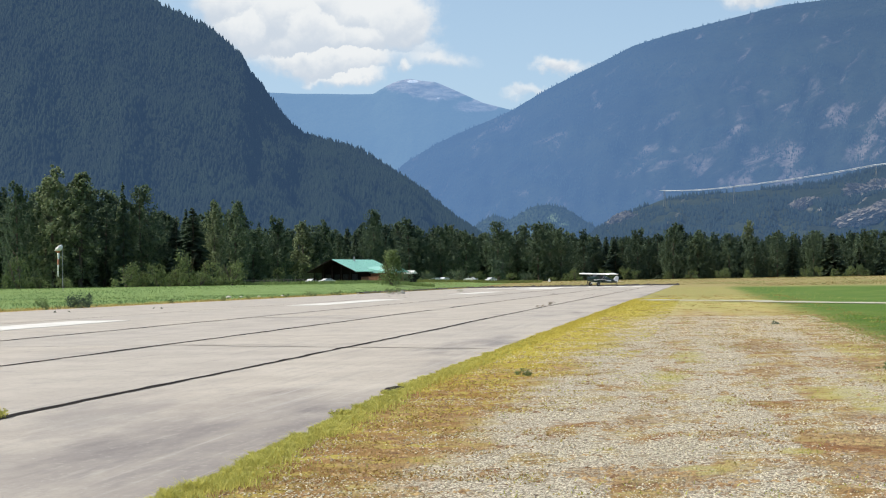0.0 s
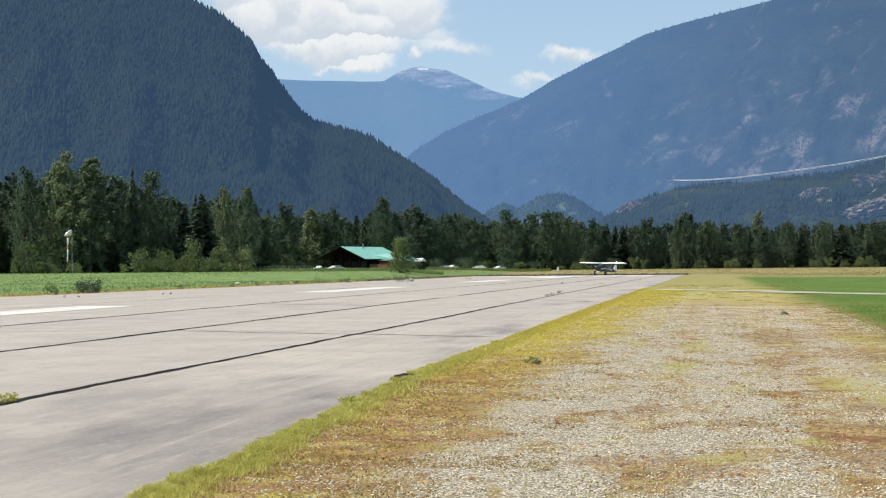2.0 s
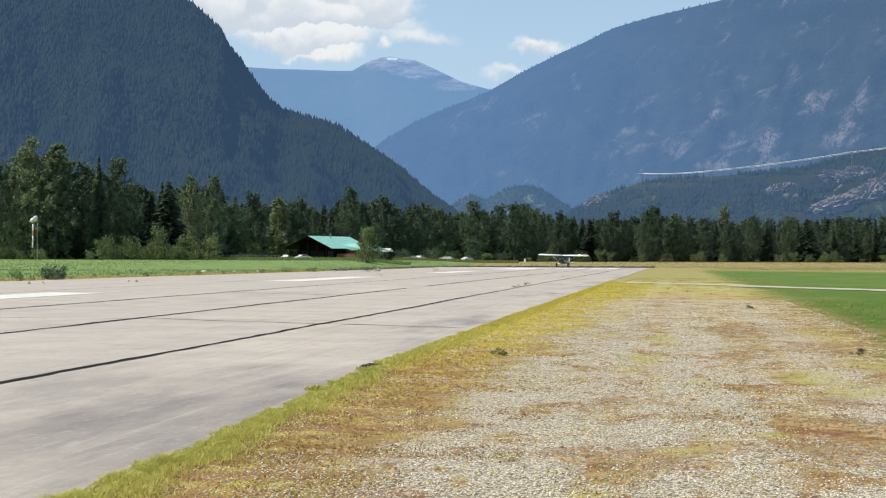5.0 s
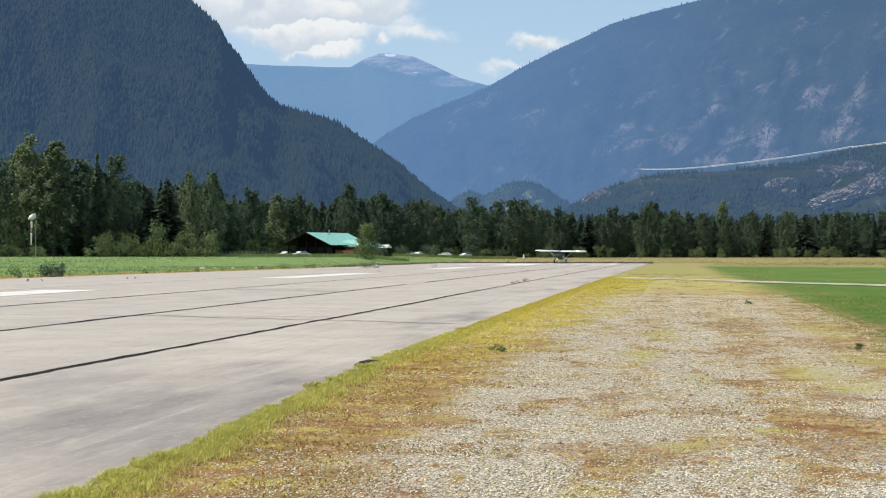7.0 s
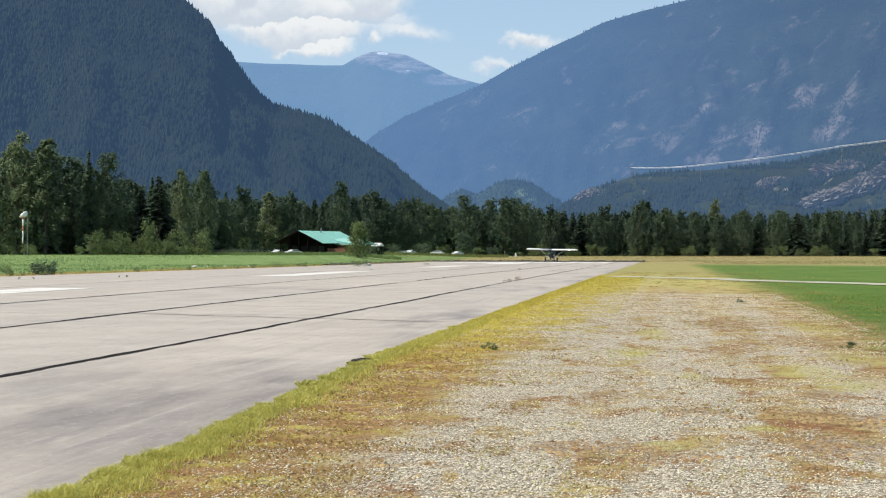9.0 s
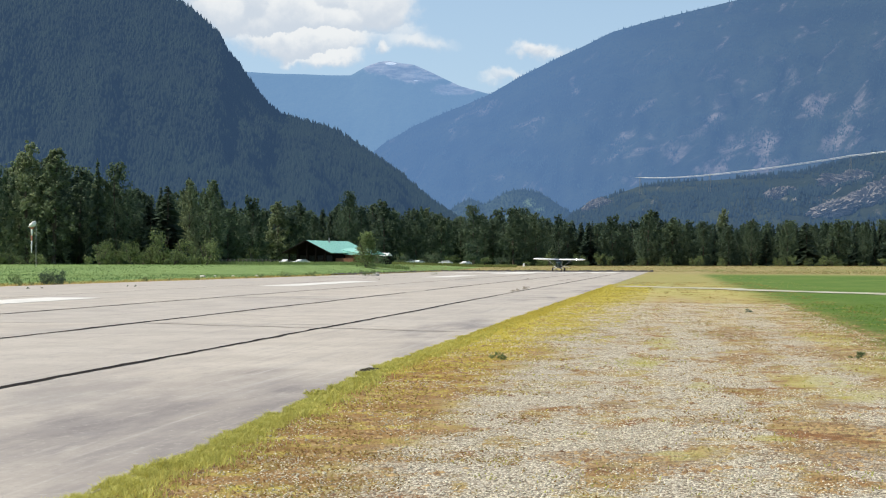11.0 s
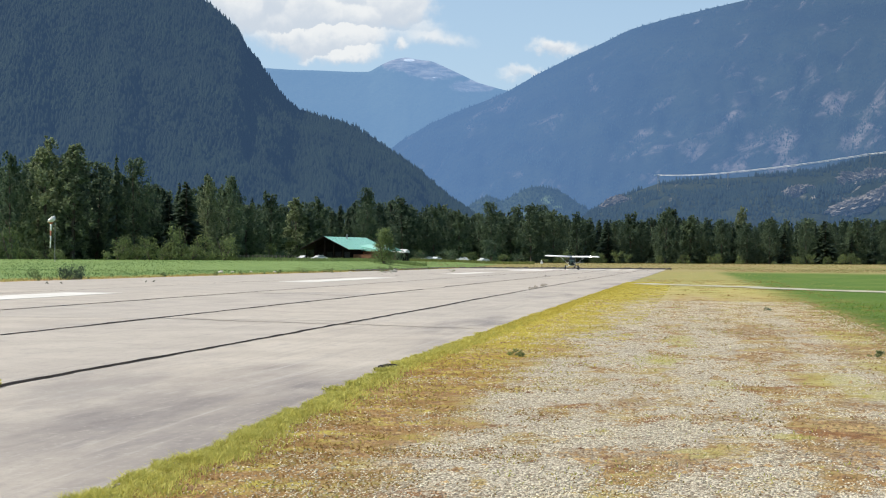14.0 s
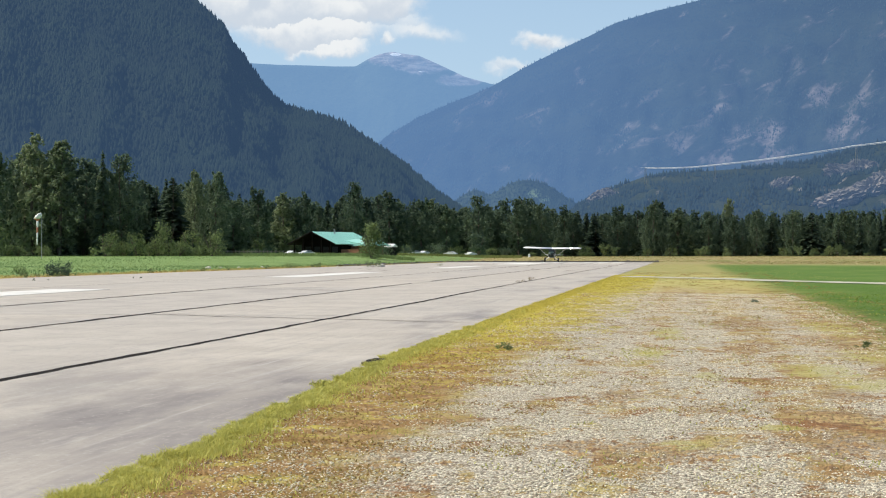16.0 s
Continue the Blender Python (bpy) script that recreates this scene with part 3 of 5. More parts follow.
def build_ground():
    xs = np.unique(np.concatenate([np.linspace(-4600, -500, 22), np.linspace(-500, 300, 161), np.linspace(300, 4600, 22)]))
    ys = np.unique(np.concatenate([np.linspace(-4600, -60, 16), np.linspace(-60, 700, 191), np.linspace(700, 4700, 20)]))
    gx, gy = np.meshgrid(xs, ys)
    verts = np.stack([gx, gy, ground_z(gx, gy)], -1).reshape(-1, 3)
    w_, h_ = len(xs), len(ys)
    i = (np.arange(h_ - 1)[:, None] * w_ + np.arange(w_ - 1)).ravel()
    faces = np.stack([i, i + 1, i + 1 + w_, i + w_], -1)
    tagged(from_arrays("ground", verts, faces, ground_material(), smooth=True), "dry grass and gravel ground with green hay fields", "ground", kind="structure")


build_ground()


# ---- the backdrop: mountains too far away to shift against one another ----
def massif(name, label, skyline, near, far, foot, material, rough, seed, step=5.0, smooth=7, trees=0, tree=(10, 16), tree_material=None, tree_label="", bare=None):
    """A slope that climbs from a foot line to its skyline and falls behind. skyline: bearing and elevation in 1/2700 of the distance."""
    bx = np.array([p[0] for p in skyline], float)
    by = np.array([p[1] for p in skyline], float)
    us = np.arange(bx[0], bx[-1] + step, step)
    top = np.interp(us, bx, by)
    k = np.hanning(smooth)
    top = np.convolve(np.pad(top, smooth // 2, mode="edge"), k / k.sum(), "valid")
    vs = np.concatenate([np.linspace(0, 1, 46), [1.06, 1.15, 1.4]])
    s, c = math.sin(VALLEY), math.cos(VALLEY)

    def place(u, v, jag):
        base = foot
        d = near + (far - near) * np.minimum(v, 1.0) + np.maximum(v - 1, 0) * 700
        peak = 1.6 + np.interp(u, us, top) / 2700 * far
        rise = np.where(v <= 1, np.clip(v, 0, 1) ** 0.85 * np.minimum(d, far) / far, np.maximum(0, 1 - (v - 1) * 1.2))
        z = base + (peak - base) * rise + jag * np.where(v < 1, np.sin(np.clip(v, 0, 1) * math.pi), 0.0) * np.clip((1 - v) * 4, 0, 1)
        right = u / 2700 * d
        return np.stack([right * c - d * s, right * s + d * c, z], -1)

    def jags(u, v):
        out = np.empty(u.shape)
        for idx in np.ndindex(u.shape):
            q = Vector((u[idx] * 0.006 + seed, v[idx] * 2.2, seed * 0.7))
            ridge = 1 - abs(noise.noise(q)) * 2
            out[idx] = rough * (ridge * 0.7 + 0.55 * noise.noise(q * 3.1) + 0.3 * noise.noise(q * 8.0))
        return out

    gu, gv = np.meshgrid(us, vs)
    jag = jags(gu, gv)
    verts = place(gu, gv, jag).reshape(-1, 3)
    w_, h_ = len(us), len(vs)
    i = (np.arange(h_ - 1)[:, None] * w_ + np.arange(w_ - 1)).ravel()
    faces = np.stack([i, i + 1, i + 1 + w_, i + w_], -1)
    tagged(from_arrays(name, verts, faces, material, smooth=True), label, "mountain", kind="structure")
    if trees:
        rng = np.random.default_rng(int(seed * 10) + 3)
        u = rng.uniform(us[0], us[-1], trees)
        v = rng.uniform(0.0, 1.0, trees) ** 0.8
        ridge = rng.random(trees) < 0.035
        v[ridge] = rng.uniform(0.97, 1.0, ridge.sum())
        iu = np.clip((u - us[0]) / step, 0, w_ - 1.001)
        iv = np.clip(v * 45, 0, 44.999)
        a, b = iu.astype(int), iv.astype(int)
        fa, fb = iu - a, iv - b
        grid = jag
        j = (grid[b, a] * (1 - fa) + grid[b, a + 1] * fa) * (1 - fb) + (grid[b + 1, a] * (1 - fa) + grid[b + 1, a + 1] * fa) * fb
        foot_at = place(u, v, j)
        if bare is not None:
            keep = np.array([bare(p, q) for p, q in zip(u, foot_at)])
            foot_at = foot_at[keep]
        count = len(foot_at)
        tall = rng.uniform(tree[0], tree[1], count) * rng.choice([0.55, 0.75, 1.0, 1.2], count)
        wide = tall * rng.uniform(0.2, 0.32, count)
        turn = rng.uniform(0, 6.28, count)
        ring = []
        for kk in range(5):
            ang = turn + kk * 2 * math.pi / 5
            ring.append(foot_at + np.stack([np.cos(ang) * wide, np.sin(ang) * wide, tall * rng.uniform(0.0, 0.12, count)], -1))
        tip = foot_at + np.stack([rng.normal(0, 0.02, count) * tall, np.zeros(count), tall], -1)
        pts = np.stack(ring + [tip], 1).reshape(-1, 3)
        o = (np.arange(count) * 6)[:, None]
        tri = np.concatenate([np.concatenate([o + kk, o + (kk + 1) % 5, o + 5], 1) for kk in range(5)])
        tagged(from_arrays("mountain_forest", pts, tri, tree_material, smooth=True), tree_label, "forest", kind="stuff")


def slope_trees(name, light, dark, amount, deeper=0.0):
    """Conifers with the same blue haze mixed in as emission as on their slope."""
    m = bpy.data.materials.new(name)
    m.use_nodes = True
    n = Nodes(m.node_tree)
    tone = n.math("ADD", n.math("MULTIPLY", n.add("ShaderNodeNewGeometry", 8), 0.45), n.math("MULTIPLY", n.ramp(n.noise(n.add("ShaderNodeTexCoord", 3), 0.007, 5.0, 0.6), 0.35, 0.65), 0.6), clamp=True)
    bsdf = n.add("ShaderNodeBsdfPrincipled", inputs={"Base Color": n.mix(tone, rgb(*dark), rgb(*light)), "Roughness": 0.9, "Specular IOR Level": 0.1})
    # the slope's haze again, emitted by the trees themselves
    glow = n.add("ShaderNodeEmission", inputs={0: rgb(*HAZE_GLOW), 1: 1.0})
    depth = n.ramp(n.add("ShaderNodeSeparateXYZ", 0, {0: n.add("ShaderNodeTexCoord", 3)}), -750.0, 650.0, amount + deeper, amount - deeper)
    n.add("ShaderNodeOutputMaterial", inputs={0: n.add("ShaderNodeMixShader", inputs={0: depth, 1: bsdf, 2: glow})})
    return m


def bare_rock(low, scale, seed):
    def keep(u, p):
        q = Vector(p) * scale + Vector((seed, 0, 0))
        return noise.fractal(q, 0.8, 2.1, 4) < low + 0.1 * random.random()
    return keep


SKY_LEFT = ((-1500, 520), (-1100, 640), (-820, 600), (-600, 524), (-550, 501), (-525, 489), (-479, 465), (-444, 447), (-420, 421), (-397, 405), (-385, 378), (-360, 345), (-345, 322), (-326, 296), (-301, 268), (-281, 256), (-226, 243), (-186, 229), (-146, 202), (-105, 176), (-78, 157), (-55, 136), (-20, 106), (10, 86), (40, 60), (110, 20))
SKY_RIGHT = ((-160, 150), (-115, 204), (-54, 240), (10, 268), (39, 279), (79, 296), (138, 330), (208, 365), (248, 383), (298, 408), (366, 428), (436, 445), (560, 475), (700, 490), (860, 520), (1200, 570), (1700, 520))
SKY_CENTRE = ((-700, 330), (-480, 345), (-348, 337), (-300, 334), (-250, 333), (-200, 331), (-163, 331), (-152, 338), (-140, 345), (-126, 351), (-112, 355), (-96, 357), (-84, 354), (-70, 352), (-52, 350), (-36, 343), (-14, 333), (30, 312), (78, 299), (160, 290), (400, 260))
SKY_HILL = ((190, 40), (226, 82), (260, 100), (300, 118), (350, 136), (420, 143), (480, 146), (560, 152), (640, 162), (720, 182), (790, 200), (900, 222), (1300, 240))
SKY_KNOLL = ((-20, 40), (20, 100), (50, 114), (72, 100), (90, 112), (120, 128), (150, 128), (178, 120), (210, 98), (240, 80), (300, 50))
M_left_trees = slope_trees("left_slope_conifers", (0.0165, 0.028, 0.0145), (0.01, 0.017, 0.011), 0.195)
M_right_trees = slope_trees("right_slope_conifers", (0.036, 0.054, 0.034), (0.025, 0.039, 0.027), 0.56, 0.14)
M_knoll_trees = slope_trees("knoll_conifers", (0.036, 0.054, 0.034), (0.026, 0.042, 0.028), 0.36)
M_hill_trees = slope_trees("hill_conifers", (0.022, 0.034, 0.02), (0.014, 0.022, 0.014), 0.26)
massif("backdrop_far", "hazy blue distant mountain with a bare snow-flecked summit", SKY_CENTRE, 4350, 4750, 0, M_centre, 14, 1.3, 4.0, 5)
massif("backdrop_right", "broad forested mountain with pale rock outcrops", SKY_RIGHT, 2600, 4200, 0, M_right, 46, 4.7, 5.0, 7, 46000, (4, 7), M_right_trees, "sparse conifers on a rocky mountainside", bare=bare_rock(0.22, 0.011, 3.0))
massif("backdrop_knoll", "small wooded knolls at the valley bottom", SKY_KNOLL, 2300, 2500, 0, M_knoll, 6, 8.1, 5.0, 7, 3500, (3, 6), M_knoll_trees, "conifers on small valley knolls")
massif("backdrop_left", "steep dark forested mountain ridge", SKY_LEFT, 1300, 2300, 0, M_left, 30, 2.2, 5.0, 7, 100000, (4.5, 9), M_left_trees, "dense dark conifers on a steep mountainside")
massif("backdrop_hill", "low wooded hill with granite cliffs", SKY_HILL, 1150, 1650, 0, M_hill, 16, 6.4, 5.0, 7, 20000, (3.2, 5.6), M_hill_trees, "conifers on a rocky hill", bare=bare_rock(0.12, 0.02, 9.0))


# ---- runway ----
EDGE, LEFT, NEAR, END = -4.35, -42.5, -24.0, 284.0
LANES = (-4.35, -8.3, -13.7, -20.0, -29.0, -42.5)
COUNT = 10


def build_runway():
    bm = bmesh.new()
    box(bm, LEFT - 0.05, NEAR, -0.5, EDGE - 0.02, END, -0.16)
    runway = tagged(joined("runway", bm, M_tar), "long pale weathered concrete runway with dark tar joints", "runway", kind="structure")
    meshes = {}
    for lane, (a, b) in enumerate(zip(LANES, LANES[1:])):
        wide = a - b
        bm = bmesh.new()
        box(bm, -wide / 2 + 0.012, 0.013, -0.2, wide / 2 - 0.012, (END - NEAR) / COUNT - 0.013, 0.02, bevel=0.006)
        me = bpy.data.meshes.new("slab")
        bm.to_mesh(me)
        bm.free()
        me.materials.append(M_slab)
        for k in range(COUNT):
            ob = new("slab", me)
            ob.parent = runway
            y, far = NEAR + k * (END - NEAR) / COUNT, NEAR + (k + 1) * (END - NEAR) / COUNT
            ob.rotation_euler.x = -float(dip(far) - dip(y)) / (far - y)
            ob.location = ((a + b) / 2, y, random.uniform(-0.003, 0.003) - float(dip(y)))
    # the first slabs stand out a little further than the grown-over ones
    out = [(-4.4, NEAR), (-3.92, NEAR), (-3.92, 12.0), (-4.02, 15.0), (-4.2, 18.5), (-4.36, 22.0), (-4.4, 22.6)]
    bm = bmesh.new()
    loft(bm, [[(x, y, -0.2 - float(dip(y))) for x, y in out], [(x, y, 0.026 - float(dip(y))) for x, y in out]])
    bmesh.ops.recalc_face_normals(bm, faces=bm.faces)
    joined("slab_edge", bm, M_slab, runway)
    # tar run into the long joints
    for x, width, gap in ((LANES[1], 0.13, None), (LANES[2], 0.15, (78, 84)), (LANES[3], 0.14, None), (LANES[4], 0.05, None)):
        for y0, y1 in (((NEAR, END),) if gap is None else ((NEAR, gap[0]), (gap[1], END))):
            pts, faces = [], []
            rows_ = int((y1 - y0) / 0.35)
            for k in range(rows_ + 1):
                y = y0 + (y1 - y0) * k / rows_
                off = 0.09 * noise.noise(Vector((y * 0.13, x, 0))) + 0.06 * noise.noise(Vector((y * 0.9, x, 3))) + 0.02 * noise.noise(Vector((y * 3.0, x, 9)))
                half = width / 2 * (1 + 0.7 * noise.noise(Vector((y * 0.5, x, 7))) + 0.4 * noise.noise(Vector((y * 2.2, x, 8))))
                pts += [(x + off - half, y, 0.03 - float(dip(y))), (x + off + half, y, 0.03 - float(dip(y)))]
            faces = [(2 * k, 2 * k + 1, 2 * k + 3, 2 * k + 2) for k in range(rows_)]
            from_arrays("tar_seal", pts, faces, M_tar, runway)
    # crooked cracks, filled with tar, towards the far end
    rng = random.Random(17)
    for k in range(34):
        x, y0, long = rng.uniform(-36, -6.5), rng.uniform(110, 262), rng.uniform(6, 20)
        slant, wide = rng.uniform(-0.25, 0.25), rng.uniform(0.06, 0.14)
        pts = []
        for j in range(41):
            t = j / 40
            y = y0 + long * t
            off = slant * long * t + 0.5 * noise.noise(Vector((y * 0.6, x, 0))) + 0.2 * noise.noise(Vector((y * 2.0, x, 2)))
            half = wide / 2 * math.sin(math.pi * (0.08 + 0.84 * t))
            pts += [(x + off - half, y, 0.031 - float(dip(y))), (x + off + half, y, 0.031 - float(dip(y)))]
        from_arrays("crack_seal", pts, [(2 * j, 2 * j + 1, 2 * j + 3, 2 * j + 2) for j in range(40)], M_tar, runway)
    # spalled cracks that run across the slabs
    for xa, ya, xb, yb, wide in ((-4.5, 34.0, -13.6, 37.8, 0.16), (-13.8, 63.0, -19.9, 66.5, 0.25)):
        pts = []
        for j in range(61):
            t = j / 60
            x, y = xa + (xb - xa) * t, ya + (yb - ya) * t
            y += 0.3 * noise.noise(Vector((x * 0.5, ya, 0))) + 0.08 * noise.noise(Vector((x * 2.6, ya, 2)))
            half = wide / 2 * (1 + 0.8 * noise.noise(Vector((x * 1.7, ya, 5)))) * min(1.0, 0.3 + 6 * t, 0.3 + 6 * (1 - t))
            pts += [(x, y - half, 0.03 - float(dip(y))), (x, y + half, 0.03 - float(dip(y)))]
        from_arrays("cross_crack", pts, [(2 * j, 2 * j + 1, 2 * j + 3, 2 * j + 2) for j in range(60)], M_spall, runway)
    # worn centre-line dashes
    for y0 in (-29.0, 35.5, 99.0, 166.0, 228.0):
        bm = bmesh.new()
        for k in range(6):
            a, b = (max(NEAR, y0 + 28.5 * j / 6) for j in (k, k + 1))
            if b > a:
                box(bm, -27.3, a, -0.1, -22.0 if y0 > 200 else -24.7, b, 0.032)
        for v in bm.verts:
            v.co.z -= float(dip(v.co.y))
        joined("painted_dash", bm, M_white, runway, "worn white painted dash")
    # worn threshold stripes side by side before the end
    for k in range(10):
        a = -36.0 + k * 2.75
        bm = bmesh.new()
        box(bm, a, 252.0 + (k * 7 % 4), -0.3, a + 1.9, 277.0, 0.034)
        for v in bm.verts:
            v.co.z -= float(dip(v.co.y))
        joined("threshold_stripe", bm, M_white, runway, "worn white threshold stripe")


def build_broken_edge():
    """A piece of black patching that has broken from the slab's edge."""
    bm = bmesh.new()
    bmesh.ops.create_icosphere(bm, subdivisions=3, radius=1.0)
    for v in bm.verts:
        v.co *= 1 + 0.4 * noise.noise(v.co * 2.5)
        v.co = Vector((v.co.x * 0.12, v.co.y * 0.6, v.co.z * 0.03))
    ob = tagged(joined("asphalt_patch", bm, M_tar), "crumbled black asphalt patch at the runway edge", "asphalt patch")
    ob.location = (-4.37, 21.6, 0.026)


def build_bank():
    """Dark earth turned up along the far end and the far left edge."""
    def ridge(name, a, b, half, high, steps):
        a, b = Vector(a), Vector(b)
        side = Vector((-(b - a).y, (b - a).x, 0)).normalized()
        pts, faces = [], []
        for k in range(steps + 1):
            p = a.lerp(b, k / steps)
            g = float(ground_z(p.x, p.y))
            for j, s in enumerate((-1, -0.5, 0, 0.5, 1)):
                n_ = noise.noise(Vector((k * 0.6, j * 0.9, a.x)))
                q = p + side * (s * half * (1 + 0.3 * n_))
                pts.append((q.x, q.y, g - 0.04 + (1 - s * s) * high * (0.8 + 0.7 * n_)))
        for k in range(steps):
            for j in range(4):
                i = k * 5 + j
                faces.append((i, i + 1, i + 6, i + 5))
        tagged(from_arrays(name, pts, faces, M_soil, smooth=True), "low dark bank of bare earth beside the runway", "earth bank", kind="structure")
    ridge("earth_bank", (-43.6, 287, 0), (-3.5, 286, 0), 1.6, 0.38, 140)
    ridge("earth_bank", (-44.2, 196, 0), (-44.4, 287, 0), 1.0, 0.3, 140)


def build_path():
    a, b = Vector((-3.6, 105, 0)), Vector((90, -62, 0))
    side = Vector((-(b - a).y, (b - a).x, 0)).normalized()
    pts, faces = [], []
    for k in range(201):
        p = a.lerp(b, k / 200)
        half = 1.25 * (1 + 0.5 * noise.noise(Vector((k * 0.35, 0, 5))) + 0.3 * noise.noise(Vector((k * 1.3, 0, 6))))
        p = p + side * (0.7 * noise.noise(Vector((k * 0.12, 0, 9))))
        for s in (-1, 1):
            q = p + side * (s * half)
            pts.append((q.x, q.y, 0.03 + float(ground_z(q.x, q.y))))
        if k:
            faces.append((2 * k - 2, 2 * k - 1, 2 * k + 1, 2 * k))
    tagged(from_arrays("gravel_path", pts, faces, M_track), "narrow pale gravel path crossing the grass", "path", kind="structure")


build_runway()
build_broken_edge()
build_bank()
build_path()


# ---- grass and stones on the near ground ----
def fbm(x, y, scale, seed):
    return np.array([noise.fractal(Vector((a * scale, b * scale, seed)), 0.9, 2.0, 4) for a, b in zip(x, y)])


def blades(name, label, x, y, tall, wide, material, lean=0.35, z0=None):
    rng = np.random.default_rng(len(x))
    n_ = len(x)
    ang, tip = rng.uniform(0, 6.28, n_), rng.uniform(0, 6.28, n_)
    z = ground_z(x, y) if z0 is None else z0
    side = np.stack([np.cos(ang), np.sin(ang), np.zeros(n_)], -1) * (wide / 2)[:, None]
    foot = np.stack([x, y, z], -1)
    bend = np.stack([np.cos(tip), np.sin(tip), np.zeros(n_)], -1) * (tall * rng.uniform(0.05, lean, n_))[:, None]
    mid = foot + bend * 0.35 + np.stack([np.zeros(n_), np.zeros(n_), tall * 0.6], -1)
    top = foot + bend * 1.3 + np.stack([np.zeros(n_), np.zeros(n_), tall], -1)
    pts = np.stack([foot - side, foot + side, mid + side * 0.7, mid - side * 0.7, top], 1).reshape(-1, 3)
    o = (np.arange(n_) * 5)[:, None]
    tri = np.concatenate([o + np.array([[0, 1, 2]]), o + np.array([[0, 2, 3]]), o + np.array([[3, 2, 4]])])
    return tagged(from_arrays(name, pts, tri, material), label, "grass", kind="stuff")


def spread(n_, x0, x1, y0, y1, rng, power=2.2):
    """Places that thin out with distance."""
    return rng.uniform(x0, x1, n_), y0 + (y1 - y0) * rng.random(n_) ** power


def build_grass():
    rng = np.random.default_rng(5)
    # thick edge that leans over the slabs
    x, y = spread(120000, 0, 1, 7, 110, rng, 2.3)
    ragged = 0.1 * fbm(y, y * 0, 0.45, 1.0) + 0.12 * fbm(y, y * 0, 2.2, 4.0)
    edge = -4.41 + np.interp(y, (7, 12, 15, 18.5, 22), (0.45, 0.42, 0.34, 0.15, 0.0)) + 0.6 * ragged
    x = edge + np.abs(rng.normal(0, 0.2, len(x))) * (1 + 1.6 * ragged)
    clump = fbm(x, y, 2.4, 2.0)
    keep = clump > rng.uniform(-0.75, 0.1, len(x))
    x, y, clump = x[keep], y[keep], clump[keep]
    tall = rng.uniform(0.012, 0.05, len(x)) * (1 + 0.9 * clump) * np.interp(y, (8, 22, 50, 110), (1.05, 1.1, 0.9, 0.8))
    far_on = y > 22 + 24 * rng.random(len(y))
    for name, label, take, leaf in (("verge_grass", "yellow-green tufted grass along the runway edge", ~far_on, M_blade), ("yellow_verge_grass", "yellowed grass along the far runway edge", far_on, M_sward)):
        blades(name, label, x[take], y[take], tall[take], (0.004 + 0.00045 * y)[take], leaf, 1.5 if leaf is M_blade else 3.5, z0=0.012 - dip(y[take]))
    # thinner sward of the verge
    x, y = spread(70000, -4.2, -1.2, 7, 112, rng, 2.0)
    keep = 1.6 * fbm(x, y, 1.1, 8.0) + (-2.5 - x) * 0.5 + np.clip((y - 24) / 60, -0.12, 0.3) > rng.uniform(-0.25, 0.5, len(x))
    x, y = x[keep], y[keep]
    keep = x > -4.3 + np.interp(y, (7, 12, 15, 18.5, 22), (0.45, 0.42, 0.34, 0.15, 0.0))
    x, y = x[keep], y[keep]
    near = y < 15 + 14 * rng.random(len(y))
    for name, label, take, leaf in (("sward", "short yellowing grass on the verge", ~near, M_sward), ("thin_sward", "thin straw and rust coloured grass on the verge", near, M_dry)):
        a, b = x[take], y[take]
        blades(name, label, a, b, rng.uniform(0.008, 0.022, len(a)) * (1 + b / 160), 0.009 + 0.0005 * b, leaf, 5.0)
    # dry growth among the stones
    x, y = spread(60000, -3.6, 6.5, 7, 130, rng, 2.0)
    keep = fbm(x, y * 0.6, 0.9, 12.0) > rng.uniform(0.05, 0.55, len(x))
    x, y = x[keep], y[keep]
    blades("dry_grass", "sparse rust and straw coloured dry grass among gravel", x, y, rng.uniform(0.01, 0.024, len(x)) * (1 + y / 150), 0.011 + 0.0005 * y, M_dry, 3.0)
    # green sprouts on the strips between the wheel tracks
    x, y = spread(26000, -3.6, 6.0, 8, 60, rng, 1.8)
    keep = 1.2 * fbm(x, y * 0.6, 0.8, 31.0) + 0.6 * fbm(x, y, 3.0, 33.0) + 0.55 * patch_amount(GRASSY, x, y) > rng.uniform(0.28, 0.85, len(x))
    x, y = x[keep], y[keep]
    blades("green_sprouts", "thin fresh green grass sprouting through gravel", x, y, rng.uniform(0.01, 0.03, len(x)) * (1 + y / 150), 0.007 + 0.0005 * y, M_blade, 2.2)
    # mown field
    x, y = spread(12000, 3.4, 20, 18, 60, rng, 1.4)
    keep = x - 4.2 + 2.0 * fbm(x, y, 0.25, 15.0) > rng.uniform(-1.2, 1.2, len(x))
    x, y = x[keep], y[keep]
    blades("meadow_grass", "green mown grass of the airfield", x, y, rng.uniform(0.02, 0.035, len(x)) * (1 + y / 120), 0.01 + 0.0005 * y, M_field, 3.0)
    # hay field
    x, y = rng.uniform(-190, -45.2, 75000), rng.uniform(60, 350, 75000)
    keep = np.hypot(x, y) < 360
    x, y = x[keep], y[keep]
    drift = fbm(x, y * 0.4, 0.05, 3.0) + 0.4 * fbm(x, y, 0.4, 5.0) + rng.uniform(-0.15, 0.15, len(x))
    for name, label, take, leaf in (("hay_field", "knee-high green hay beside the runway", drift <= 0.08, M_hay), ("dark_hay", "darker green clover among the hay", drift > 0.08, M_clover)):
        a, b = x[take], y[take]
